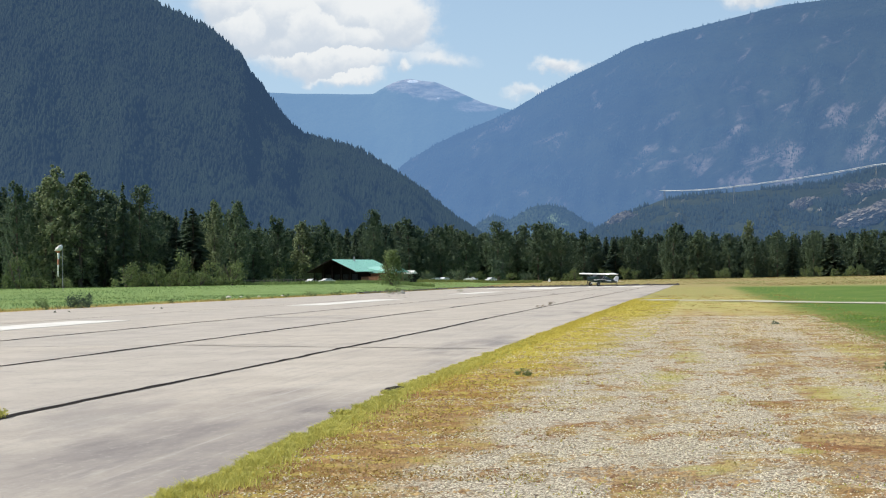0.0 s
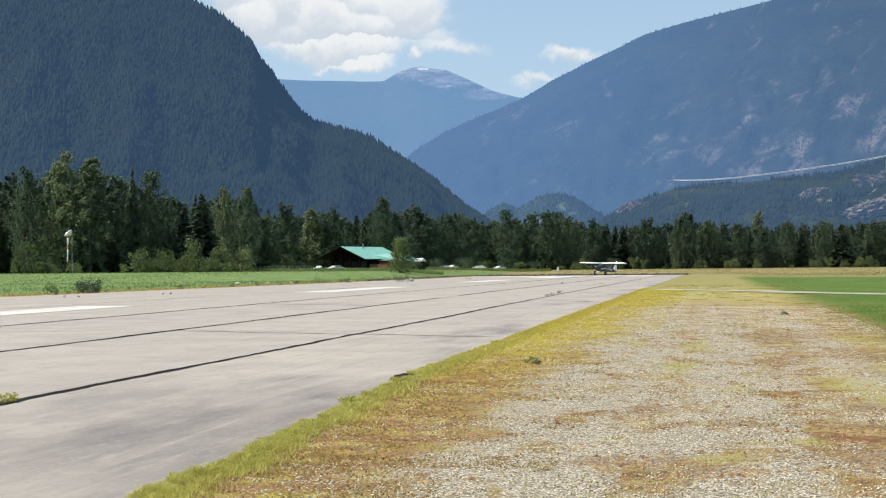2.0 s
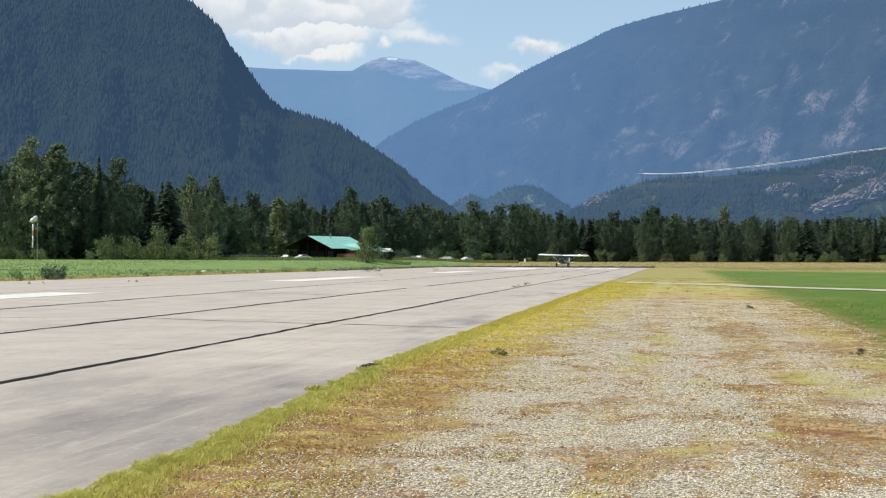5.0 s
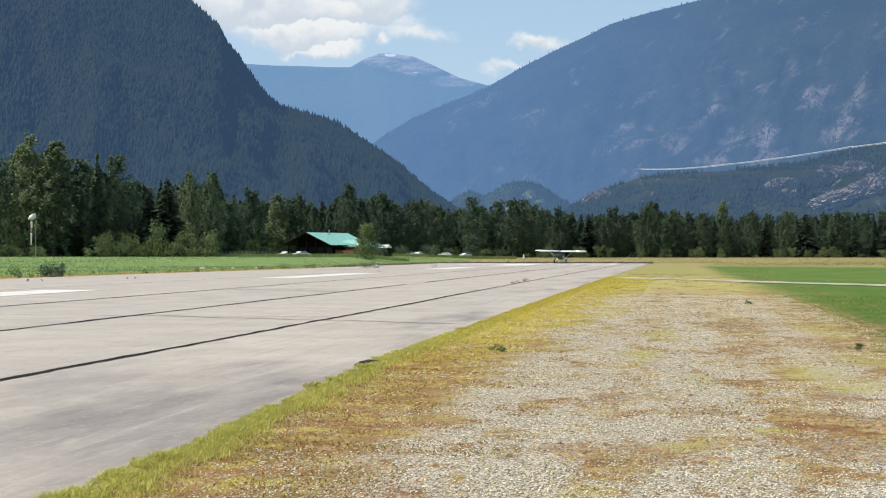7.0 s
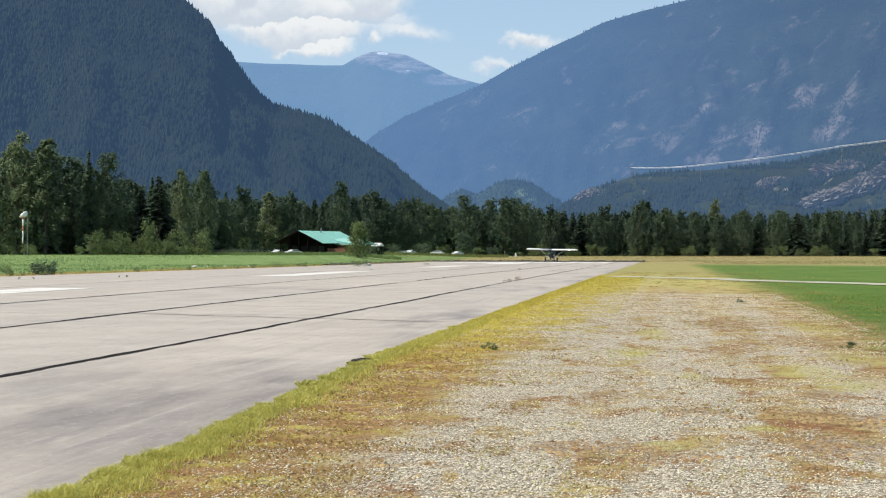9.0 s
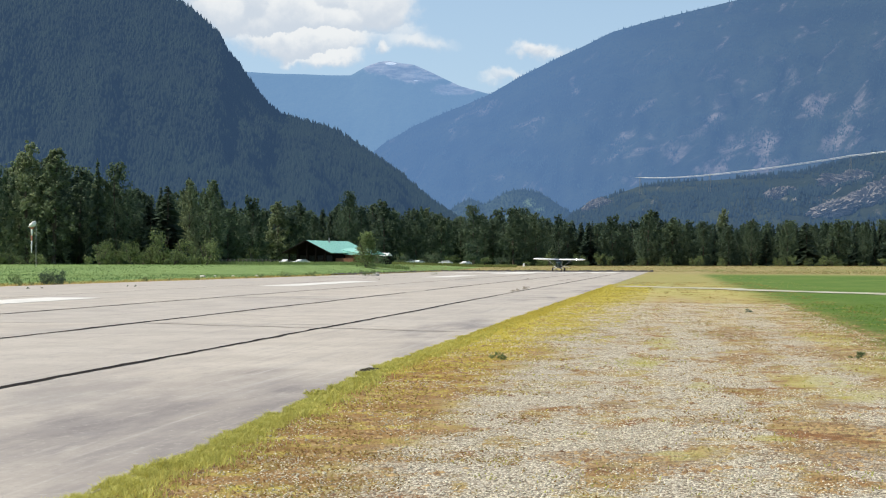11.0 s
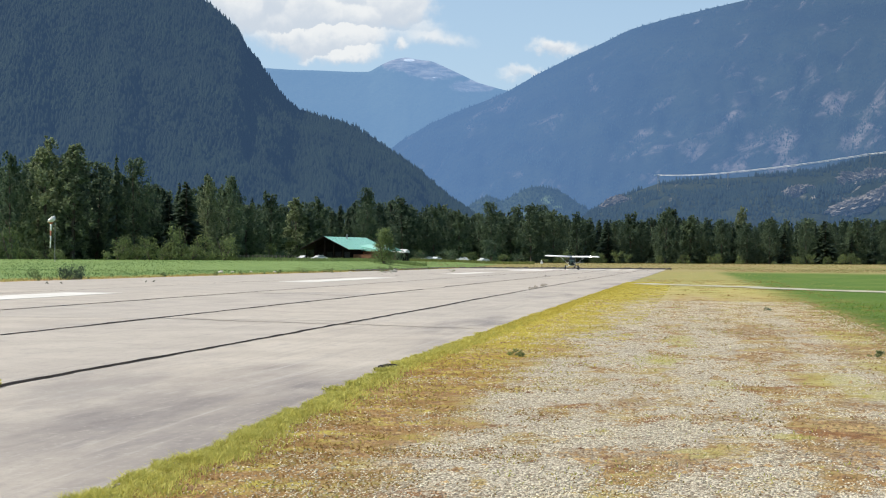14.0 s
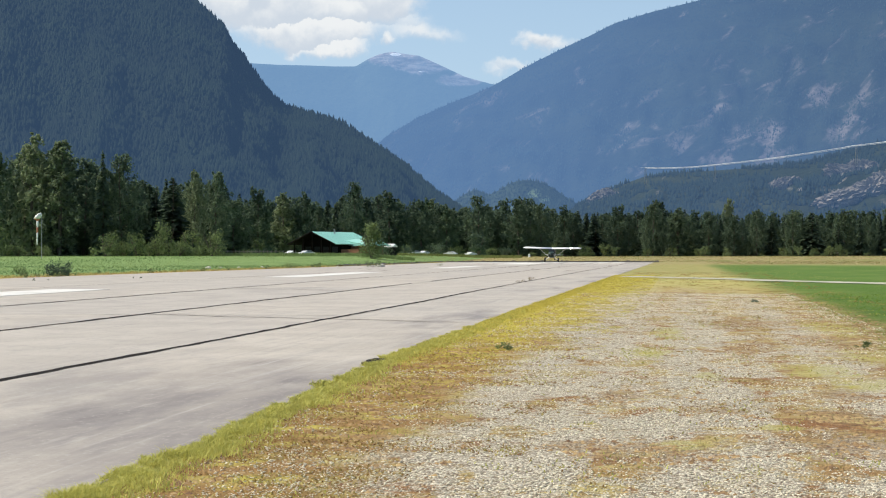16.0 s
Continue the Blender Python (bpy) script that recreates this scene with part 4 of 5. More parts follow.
        blades(name, label, a, b, rng.uniform(0.06, 0.2, len(a)) * (1 + 0.6 * drift[take]), rng.uniform(0.04, 0.09, len(a)), leaf, 2.2)
    # dry margin of the hay, and a tall strip before the lodge
    x, y = rng.uniform(-46.4, -42.8, 12000), rng.uniform(50, 285, 12000)
    keep = fbm(x, y, 0.3, 51.0) > rng.uniform(-0.5, 0.3, len(x))
    x, y = x[keep], y[keep]
    blades("margin_grass", "brown dry grass along the far runway edge", x, y, rng.uniform(0.05, 0.22, len(x)), rng.uniform(0.03, 0.08, len(x)), M_dry, 1.2)
    u, d = rng.uniform(-480, -60, 9000), rng.uniform(309, 316, 9000)
    x, y = np.array([site(a, b) for a, b in zip(u, d)]).T
    blades("tall_grass", "tall rank grass in front of the lodge", x, y, rng.uniform(0.3, 0.8, len(x)), rng.uniform(0.05, 0.12, len(x)), M_hay, 0.6)
    u, d = rng.uniform(-90, 130, 9000), rng.uniform(372, 384, 9000)
    x, y = np.array([site(a, b) for a, b in zip(u, d)]).T
    blades("rank_grass", "rank green grass in front of the parked cars", x, y, rng.uniform(0.2, 0.75, len(x)), rng.uniform(0.05, 0.12, len(x)), M_olive, 0.7)
    # thin grass of the far verge
    x, y = rng.uniform(-4.2, 10, 7000), rng.uniform(80, 286, 7000)
    blades("far_verge", "thin straw-coloured grass of the far verge", x, y, rng.uniform(0.006, 0.016, len(x)), rng.uniform(0.03, 0.06, len(x)), M_dry, 6.0)
    # uncut grass beyond the end, in drifts of tan, rust and olive
    x, y = rng.uniform(-60, 170, 90000), rng.uniform(228, 470, 90000)
    keep = (y > 291) | (x > 4 + 6 * rng.random(len(x)))
    x, y = x[keep], y[keep]
    drift = fbm(x * 0.35, y, 0.07, 61.0) + 0.4 * fbm(x, y, 0.5, 63.0) + rng.uniform(-0.12, 0.12, len(x))
    for name, label, take, leaf in (("straw_grass", "uncut straw-coloured grass below the woods", np.abs(drift) <= 0.16, M_straw), ("rust_grass", "rust-brown seeding grass below the woods", drift > 0.16, M_rust), ("olive_grass", "olive green uncut grass below the woods", drift < -0.16, M_olive)):
        a, b = x[take], y[take]
        blades(name, label, a, b, rng.uniform(0.05, 0.2, len(a)), rng.uniform(0.03, 0.08, len(a)), leaf, 2.0)


def build_moss():
    """Low rust-brown cushions of dead moss and thatch between the stones."""
    rng = np.random.default_rng(29)
    x, y = spread(95000, -3.7, 4.6, 8, 62, rng, 1.9)
    keep = fbm(x, y, 2.6, 41.0) + 0.5 * fbm(x, y, 0.7, 43.0) + 0.5 * patch_amount(RUSTY, x, y) + np.clip((-2.3 - x) * 0.3, 0, 0.35) + np.clip((x - 2.4) * 0.25, 0, 0.3) > rng.uniform(0.35, 0.95, len(x))
    x, y = x[keep], y[keep]
    n_ = len(x)
    size = rng.uniform(0.008, 0.03, n_) * (1 + y / 70)
    rings = []
    turn = rng.uniform(0, 6.28, n_)
    for k in range(6):
        ang = turn + k * math.pi / 3
        r = size * rng.uniform(0.6, 1.3, n_)
        rings.append(np.stack([x + np.cos(ang) * r, y + np.sin(ang) * r * 0.8, np.full(n_, -0.002)], -1))
    tip = np.stack([x + rng.normal(0, 0.2, n_) * size, y, size * rng.uniform(0.3, 0.65, n_)], -1)
    o = (np.arange(n_) * 7)[:, None]
    tri = np.concatenate([np.concatenate([o + k, o + (k + 1) % 6, o + 6], 1) for k in range(6)])
    tagged(from_arrays("moss", np.stack(rings + [tip], 1).reshape(-1, 3), tri, M_moss), "rust-brown dead moss and thatch between the stones", "moss", kind="stuff")


def build_stones():
    rng = np.random.default_rng(9)
    x, y = spread(130000, -3.9, 4.2, 8, 60, rng, 2.0)
    keep = fbm(x, y * 0.7, 0.9, 20.0) + np.clip((-2.5 - x) * 0.3, 0, 1) + 0.34 * patch_amount(RUSTY, x, y) + 0.36 * patch_amount(GRASSY, x, y) < rng.uniform(-0.2, 0.45, len(x))
    x, y = x[keep], y[keep]
    n_ = len(x)
    size = rng.uniform(0.004, 0.0115, n_) * (1 + y / 55)
    base = np.array([(1, 0, 0), (0, 1, 0), (-1, 0, 0), (0, -1, 0), (0, 0, 0.5), (0, 0, -0.4)], float)
    jit = 1 + rng.uniform(-0.35, 0.35, (n_, 6, 3))
    ang = rng.uniform(0, 6.28, n_)
    p = base[None] * jit
    ca, sa = np.cos(ang)[:, None], np.sin(ang)[:, None]
    p = np.stack([p[..., 0] * ca - p[..., 1] * sa, p[..., 0] * sa + p[..., 1] * ca, p[..., 2]], -1) * size[:, None, None]
    p += np.stack([x, y, size * 0.3], -1)[:, None]
    o = (np.arange(n_) * 6)[:, None]
    tri = np.concatenate([o + np.array([t]) for t in ((0, 1, 4), (1, 2, 4), (2, 3, 4), (3, 0, 4), (1, 0, 5), (2, 1, 5), (3, 2, 5), (0, 3, 5))])
    tagged(from_arrays("gravel", p.reshape(-1, 3), tri, M_stone), "loose pale grey crushed stone on the track", "gravel", kind="stuff")


build_grass()
build_moss()
build_stones()


# ---- woods ----
def leaf_cloud(rng, centres, radii, per, size, droop=0.0):
    """Small folded leaf sprays scattered over clumps."""
    pts = []
    for c, r in zip(centres, radii):
        d = rng.normal(size=(per, 3))
        d /= np.linalg.norm(d, axis=1)[:, None]
        p = c + d * r * rng.uniform(0.2, 1.1, (per, 1)) * np.array([1, 1, 0.85])
        a = rng.normal(size=(per, 3))
        a /= np.linalg.norm(a, axis=1)[:, None]
        b = np.cross(a, d)
        b /= np.linalg.norm(b, axis=1)[:, None] + 1e-6
        s = size * rng.uniform(0.6, 1.4, (per, 1))
        a[:, 2] -= droop
        pts.append(np.stack([p - a * s, p + b * s * 0.55 + d * s * 0.2, p + a * s, p - b * s * 0.55 + d * s * 0.1], 1))
    pts = np.concatenate(pts).reshape(-1, 3)
    return pts, np.arange(len(pts)).reshape(-1, 4)


def trunk_mesh(bm, rng, high, r, limbs, reach):
    lean = Vector((rng.normal(0, 0.02) * high, rng.normal(0, 0.02) * high, high))
    rod(bm, (0, 0, -0.3), lean * 0.55, r, r * 0.55, 7)
    rod(bm, lean * 0.55, lean * 0.97, r * 0.55, r * 0.1, 6)
    for k in range(limbs):
        z = rng.uniform(0.25, 0.85)
        ang = rng.uniform(0, 6.28)
        end = lean * z + Vector((math.cos(ang) * reach * (1.1 - z), math.sin(ang) * reach * (1.1 - z), high * 0.12))
        rod(bm, lean * z, end, r * 0.28 * (1.2 - z), r * 0.05, 5)
    return bm


def broadleaf(seed, high, wide, label, leaves=None):
    rng = np.random.default_rng(seed)
    ob = thing("broadleaf_tree", Matrix(), label, "tree", "trees of the woods")
    part("trunk", trunk_mesh(bmesh.new(), rng, high, high * 0.016, 9, wide * 0.45), M_bark, ob)
    # uneven lobes up the trunk, each a knot of leafy clumps
    c, r = [], []
    lobes = 24
    for k in range(lobes):
        t = (k + 0.5) / lobes
        girth = math.sin(min(t * 0.86 + 0.2, 1.0) * math.pi * 0.96) ** 0.7
        ang, off = k * 2.4 + rng.uniform(-0.5, 0.5), wide * 0.24 * girth * rng.uniform(0.4, 1.15)
        mid = np.array([math.cos(ang) * off, math.sin(ang) * off, (0.05 + 0.89 * t) * high])
        size = wide * (0.1 + 0.16 * girth) * rng.uniform(0.75, 1.15)
        for j in range(13):
            d = rng.normal(size=3)
            d /= np.linalg.norm(d)
            c.append(mid + d * size * rng.uniform(0.3, 1.0) * np.array([0.9, 0.9, 1.5]))
            r.append(size * rng.uniform(0.14, 0.36) * np.array([0.8, 0.8, 1.7]))
    pts, faces = leaf_cloud(rng, c, r, 26, high * 0.0125)
    from_arrays("crown", pts, faces, leaves or M_broad, ob)
    return ob


def conifer(seed, high, wide, label):
    rng = np.random.default_rng(seed)
    ob = thing("conifer", Matrix(), label, "tree", "trees of the woods")
    part("trunk", trunk_mesh(bmesh.new(), rng, high, high * 0.013, 0, 0), M_bark, ob)
    pts = []
    levels = 44
    for k in range(levels):
        z = high * (0.06 + 0.92 * k / levels)
        reach = wide / 2 * (1 - k / levels) ** 0.8 * rng.uniform(0.7, 1.1) + 0.1
        for j in range(8):
            ang, lift = rng.uniform(0, 6.28), rng.normal(0, 0.022) * high
            out = np.array([math.cos(ang), math.sin(ang), 0])
            side = np.array([-math.sin(ang), math.cos(ang), 0])
            for f in (0.35, 0.62, 0.88):
                p = out * reach * f + np.array([0, 0, z + lift - reach * f * 0.4 + rng.normal(0, 0.1)])
                s = (reach * 0.24 + high * 0.008) * rng.uniform(0.7, 1.3)
                tilt = rng.normal(0, 0.35)
                pts.append([p - out * s, p + side * s * 0.6 + np.array([0, 0, tilt * s]), p + out * s * 1.1 + np.array([0, 0, -0.5 * s]), p - side * s * 0.6 - np.array([0, 0, tilt * s])])
    pts = np.array(pts).reshape(-1, 3)
    from_arrays("crown", pts, np.arange(len(pts)).reshape(-1, 4), M_pine, ob)
    return ob


def shrub(name, seed, high, wide, material, label, category="shrub", group="", leaf=0.05, clumps=12, per=50, taper=0.0):
    rng = np.random.default_rng(seed)
    ob = thing(name, Matrix(), label, category, group)
    for k in range(6 if high > 0.8 else 3):
        a = rng.uniform(0, 6.28)
        part("stem", rod(bmesh.new(), (0, 0, -0.05), (math.cos(a) * wide * 0.3, math.sin(a) * wide * 0.3, high * rng.uniform(0.5, 0.85)), high * 0.02, high * 0.006, 5), M_bark, ob)
    a, r = rng.uniform(0, 6.28, clumps), np.sqrt(rng.random(clumps))
    t = rng.uniform(0.04 if taper else 0.15, 0.92 if taper else 0.85, clumps)
    c = np.stack([np.cos(a) * r * wide * 0.36, np.sin(a) * r * wide * 0.36, t * high], -1)
    c[:, :2] *= (1.15 - taper * 1.15 * t)[:, None]
    pts, faces = leaf_cloud(rng, c, wide * rng.uniform(0.13, 0.24, clumps) * (1 - 0.5 * taper * t), per, high * leaf)
    pts[:, 2] = np.maximum(pts[:, 2], 0.0)
    from_arrays("foliage", pts, faces, material, ob)
    return ob


def put(proto, x, y, scale=1.0, turn=0.0, tall=None):
    m = Matrix.Translation((x, y, float(ground_z(x, y)) - 0.03)) @ Matrix.Rotation(turn, 4, "Z")
    ob = copy_thing(proto, m)
    ob.scale = (scale, scale, scale if tall is None else tall)
    return ob


def build_woods():
    rng = random.Random(11)
    bl = "tall leafy cottonwood at the edge of the woods"
    broad = [broadleaf(21 + k, 20.0, w_, bl) for k, w_ in enumerate((11.5, 13.0, 10.5, 14.5))]
    cl = "dark green conifer at the edge of the woods"
    pines = [conifer(31 + k, 20.0, w_, cl) for k, w_ in enumerate((7.4, 8.4, 6.4))]
    pale = [broadleaf(41 + k, 20.0, w_, "tall pale-leaved cottonwood in the sun", M_pale) for k, w_ in enumerate((11.0, 9.0))]
    tops = ((-1000, 190), (-784, 180), (-745, 204), (-690, 192), (-640, 180), (-600, 160), (-560, 148), (-520, 140), (-484, 140), (-450, 148), (-410, 140), (-380, 118), (-340, 100), (-290, 104), (-240, 104), (-200, 108), (-165, 122), (-130, 112), (-84, 106), (-44, 94), (16, 92), (66, 96), (116, 100), (166, 92), (206, 80), (256, 78), (330, 78), (396, 88), (466, 76), (546, 72), (596, 78), (640, 76), (716, 82), (784, 80), (1000, 84))
    tb, te = [p[0] for p in tops], [p[1] for p in tops]
    for depth in range(4):
        u = -980.0
        while u < 960:
            d = float(np.interp(u, (-1000, -420, -330, 100, 300, 1000), (318, 335, 415, 440, 455, 470))) + depth * 16 + rng.uniform(-5, 7)
            crest = float(np.interp(u, tb, te)) * rng.uniform(0.84, 1.0) * (0.92, 0.97, 0.97, 0.93)[depth]
            x, y = site(u, d)
            high = 1.6 + crest / 2700 * d - float(ground_z(x, y))
            leafy = depth < 3 and rng.random() < (0.6 if u < 230 else 0.4)
            proto = rng.choice(broad if leafy else pines)
            fat = rng.uniform(1.05, 1.5) * high / 20
            fat *= 1.0 if leafy else 0.82
            put(proto, x, y, fat, rng.uniform(0, 6.28), high / 20)
            u += (7.4 if leafy else 5.0) * fat * 2700 / d * rng.uniform(0.42, 0.75) * (1, 1, 1.3, 0.9)[depth]
    # the trees that stand out one by one: bearing, height of the top, breadth, kind
    for k, (u, v, wide, kind) in enumerate((
        (-737, 212, 92, "pale"), (-690, 204, 84, "pale"), (-612, 187, 30, "pine"), (-580, 174, 84, "broad"), (-611, 150, 56, "pale"), (-489, 137, 62, "pine"), (-449, 147, 46, "pale"), (-411, 143, 78, "broad"), (-338, 116, 60, "broad"), (-291, 109, 54, "pale"), (-254, 108, 50, "broad"), (-166, 124, 58, "broad"), (-104, 110, 68, "broad"), (-48, 97, 56, "broad"), (-4, 86, 42, "broad"), (52, 100, 56, "broad"), (125, 98, 58, "broad"), (163, 90, 48, "broad"), (205, 84, 40, "broad"), (259, 70, 40, "pine"), (300, 84, 52, "broad"), (361, 91, 54, "broad"), (406, 79, 54, "broad"), (460, 72, 56, "broad"), (505, 66, 44, "broad"), (545, 78, 48, "broad"), (572, 62, 26, "pine"), (610, 70, 40, "broad"), (642, 74, 42, "pine"), (689, 46, 24, "pine"), (700, 76, 50, "broad"), (744, 66, 40, "broad"), (800, 80, 46, "pine"), (-800, 190, 70, "broad"))):
        d = float(np.interp(u, (-1000, -420, -330, 100, 300, 1000), (318, 335, 415, 440, 455, 470))) - 15 - (k % 3) * 2
        x, y = site(u, d)
        high = 1.6 + v / 2700 * d - float(ground_z(x, y))
        kinds = {"pale": (pale, (11.0, 9.0)), "broad": (broad, (11.5, 13.0, 10.5, 14.5)), "pine": (pines, (7.4, 8.4, 6.4))}[kind]
        one = k % len(kinds[0])
        put(kinds[0][one], x, y, wide / 2700 * d / kinds[1][one] * 1.4, k * 1.3, high / 20)
    for ob in broad + pines + pale:
        x, y = site(rng.uniform(-700, 700), 540)
        ob.matrix_basis = Matrix.Translation((x, y, float(ground_z(x, y))))
    # scrub along the foot of the woods
    scrubs = [shrub("woodland_shrub", 61 + k, 3.0, 4.2, M_scrub, "pale green shrub in front of the dark woods", "shrub", "shrubs along the woods", 0.045, 16, 60) for k in range(3)]
    for k in range(84):
        u = -790 + k * 19.5 + rng.uniform(-14, 14)
        if -300 < u < -110:
            continue
        d = float(np.interp(u, (-1000, -420, -330, 100, 300, 1000), (290, 306, 388, 412, 426, 438))) + rng.uniform(-3, 3)
        if rng.random() < 0.3:
            continue
        s = rng.uniform(0.35, 1.1) * (1.5 if u < -400 else 0.9)
        put(rng.choice(scrubs), *site(u, d), s, rng.uniform(0, 6.28), s * rng.uniform(0.6, 1.7))
    for k, ob in enumerate(scrubs):
        x, y = site((-520, 20, 395)[k], (318, 418, 436)[k])
        ob.matrix_basis = Matrix.Translation((x, y, float(ground_z(x, y)) - 0.03))


build_woods()


# ---- lodge ----
def build_lodge():
    d = 330.0
    x, y = site(-239, d)
    g = float(ground_z(x, y))
    turn = VALLEY - radians(27)  # the gable looks towards the strip and a little left
    house = thing("lodge", Matrix.Translation((x, y, g)) @ Matrix.Rotation(turn + radians(0), 4, "Z"), "dark timber lodge with a bright green metal roof", "house")
    half, eave, top, long = 5.4, 2.75, 5.15, 16.0
    pitch = (top - eave) / half
    for yy in (3.3, long):
        bm = bmesh.new()
        loft(bm, [[(-half + 0.3, yy, -0.3), (half - 0.3, yy, -0.3), (half - 0.3, yy, eave - 0.05), (0, yy, top - 0.25), (-half + 0.3, yy, eave - 0.05)], [(-half + 0.3, yy + 0.25, -0.3), (half - 0.3, yy + 0.25, -0.3), (half - 0.3, yy + 0.25, eave - 0.05), (0, yy + 0.25, top - 0.25), (-half + 0.3, yy + 0.25, eave - 0.05)]])
        part("gable_wall", bm, M_log, house)
    for s in (-1, 1):
        bm = bmesh.new()
        box(bm, s * (half - 0.55), 3.55, -0.3, s * (half - 0.3), long, eave - 0.02)
        part("side_wall", bm, M_log, house)
        bm = bmesh.new()
        rise = math.atan(pitch)
        slope = (half + 0.7) / math.cos(rise)
        box(bm, 0, -0.9, 0, slope, long + 0.8, 0.12)
        for v in bm.verts:
            px, pz = v.co.x, v.co.z
            v.co.x = s * (px * math.cos(rise) + pz * math.sin(rise))
            v.co.z = top - px * math.sin(rise) + pz * math.cos(rise)
        bmesh.ops.recalc_face_normals(bm, faces=bm.faces)
        roof = part("roof_slope", bm, M_roof, house)
        bm = bmesh.new()
        box(bm, 0.05, -0.86, -0.07, slope - 0.06, long + 0.76, -0.006)
        for v in bm.verts:
            px, pz = v.co.x, v.co.z
            v.co.x = s * (px * math.cos(rise) + pz * math.sin(rise))
            v.co.z = top - px * math.sin(rise) + pz * math.cos(rise)
        bmesh.ops.recalc_face_normals(bm, faces=bm.faces)
        part("soffit", bm, M_log, roof, "dark timber soffit")
        rib = bmesh.new()
        box(rib, 0.05, -0.03, 0.121, slope, 0.03, 0.17)
        for v in rib.verts:
            px, pz = v.co.x, v.co.z
            v.co.x = s * (px * math.cos(rise) + pz * math.sin(rise))
            v.co.z = top - px * math.sin(rise) + pz * math.cos(rise)
        bmesh.ops.recalc_face_normals(rib, faces=rib.faces)
        rib = part("roof_rib", rib, M_roof, roof)
        for k in range(24):
            more = rib if k == 0 else new("roof_rib", rib.data)
            more.parent = roof
            more.location.y = -0.8 + k * (long + 1.5) / 23
        bm = bmesh.new()
        rod(bm, (0, -0.95, top + 0.02), (s * (half + 0.7), -0.95, top - pitch * (half + 0.7) + 0.02), 0.13, 0.13, 6)
        part("verge_board", bm, M_log, house, "dark timber verge board")
    for k in range(5):
        xx = -4.6 + k * 2.3
        bm = bmesh.new()
        rod(bm, (xx, -0.5, -0.3), (xx, -0.5, top - abs(xx) * pitch - 0.1), 0.12, 0.12, 8)
        part("porch_post", bm, M_log, house)
    for xx in (-3.4, -1.1, 1.1, 3.4):
        w_ = part("window", box(bmesh.new(), xx - 0.7, 3.22, 0.7, xx + 0.7, 3.3, 2.0), M_glass, house)
        part("frame", box(box(bmesh.new(), xx - 0.78, 3.2, 0.62, xx + 0.78, 3.3, 0.7), xx - 0.78, 3.2, 2.0, xx + 0.78, 3.3, 2.08), M_log, w_)
    part("chimney", box(bmesh.new(), 0.75, 7.15, top - 0.9, 1.02, 7.42, top + 0.75, bevel=0.03), M_steel, house, "grey metal chimney")
    # lower wing with its own roof and boarded front
    part("wing_wall", box(bmesh.new(), half - 0.2, 7.0, -0.3, half + 4.6, 13.5, 2.1), M_board, house, "reddish boarded wall")
    bm = bmesh.new()
    loft(bm, [[(half - 1.2, 6.4, 3.3), (half - 1.2, 10.8, 3.7), (half - 1.2, 15.0, 2.3), (half - 1.2, 15.0, 2.15), (half - 1.2, 6.4, 2.15)], [(half + 5.2, 6.4, 2.3), (half + 5.2, 10.8, 3.3), (half + 5.2, 15.0, 2.3), (half + 5.2, 15.0, 2.15), (half + 5.2, 6.4, 2.15)]])
    part("wing_roof", bm, M_roof, house)
    for k in range(2):
        part("skylight", box(bmesh.new(), half + 2.0 + k * 1.6, 7.6, 2.72, half + 3.2 + k * 1.6, 8.6, 3.25), M_tin, house, "white skylight box")
    deck = part("deck", box(bmesh.new(), half - 0.3, 2.5, -0.3, half + 4.5, 6.9, 0.35), M_board, house, "low wooden deck")
    for k in range(5):
        part("rail_post", box(bmesh.new(), half + 0.2 + k, 2.52, 0.35, half + 0.3 + k, 2.62, 1.3), M_board, deck)
    part("rail", box(bmesh.new(), half, 2.5, 1.3, half + 4.4, 2.64, 1.4), M_board, deck)
    for k in range(4):
        part("rail_board", box(bmesh.new(), half, 2.53, 0.36 + k * 0.23, half + 4.4, 2.57, 0.56 + k * 0.23), M_board, deck)
    # porch floor and rail under the deep gable
    porch = part("porch", box(bmesh.new(), -half + 0.4, -0.6, -0.3, half - 0.4, 3.28, 0.2), M_log, house)
    for a in (-4.6, -2.3, 2.3):
        part("rail", box(bmesh.new(), a + 0.13, -0.55, 1.0, a + 2.17, -0.45, 1.1), M_log, porch)
        for k in range(7):
            part("baluster", box(bmesh.new(), a + 0.35 + k * 0.26, -0.53, 0.2, a + 0.41 + k * 0.26, -0.47, 1.0), M_log, porch)


def build_shed():
    x, y = site(-116, 344)
    g = float(ground_z(x, y))
    shed = thing("shed", Matrix.Translation((x, y, g)) @ Matrix.Rotation(VALLEY - 0.3, 4, "Z"), "small shed with a white metal roof", "shed")
    part("wall", box(bmesh.new(), -2, 0, -0.2, 2, 3, 2.0), M_log, shed)
    bm = bmesh.new()
    loft(bm, [[(-2.4, -0.4, 1.95), (-2.4, 1.5, 2.7), (-2.4, 3.4, 1.95)], [(2.4, -0.4, 1.95), (2.4, 1.5, 2.7), (2.4, 3.4, 1.95)]])
    part("roof", bm, M_tin, shed)


build_lodge()
build_shed()


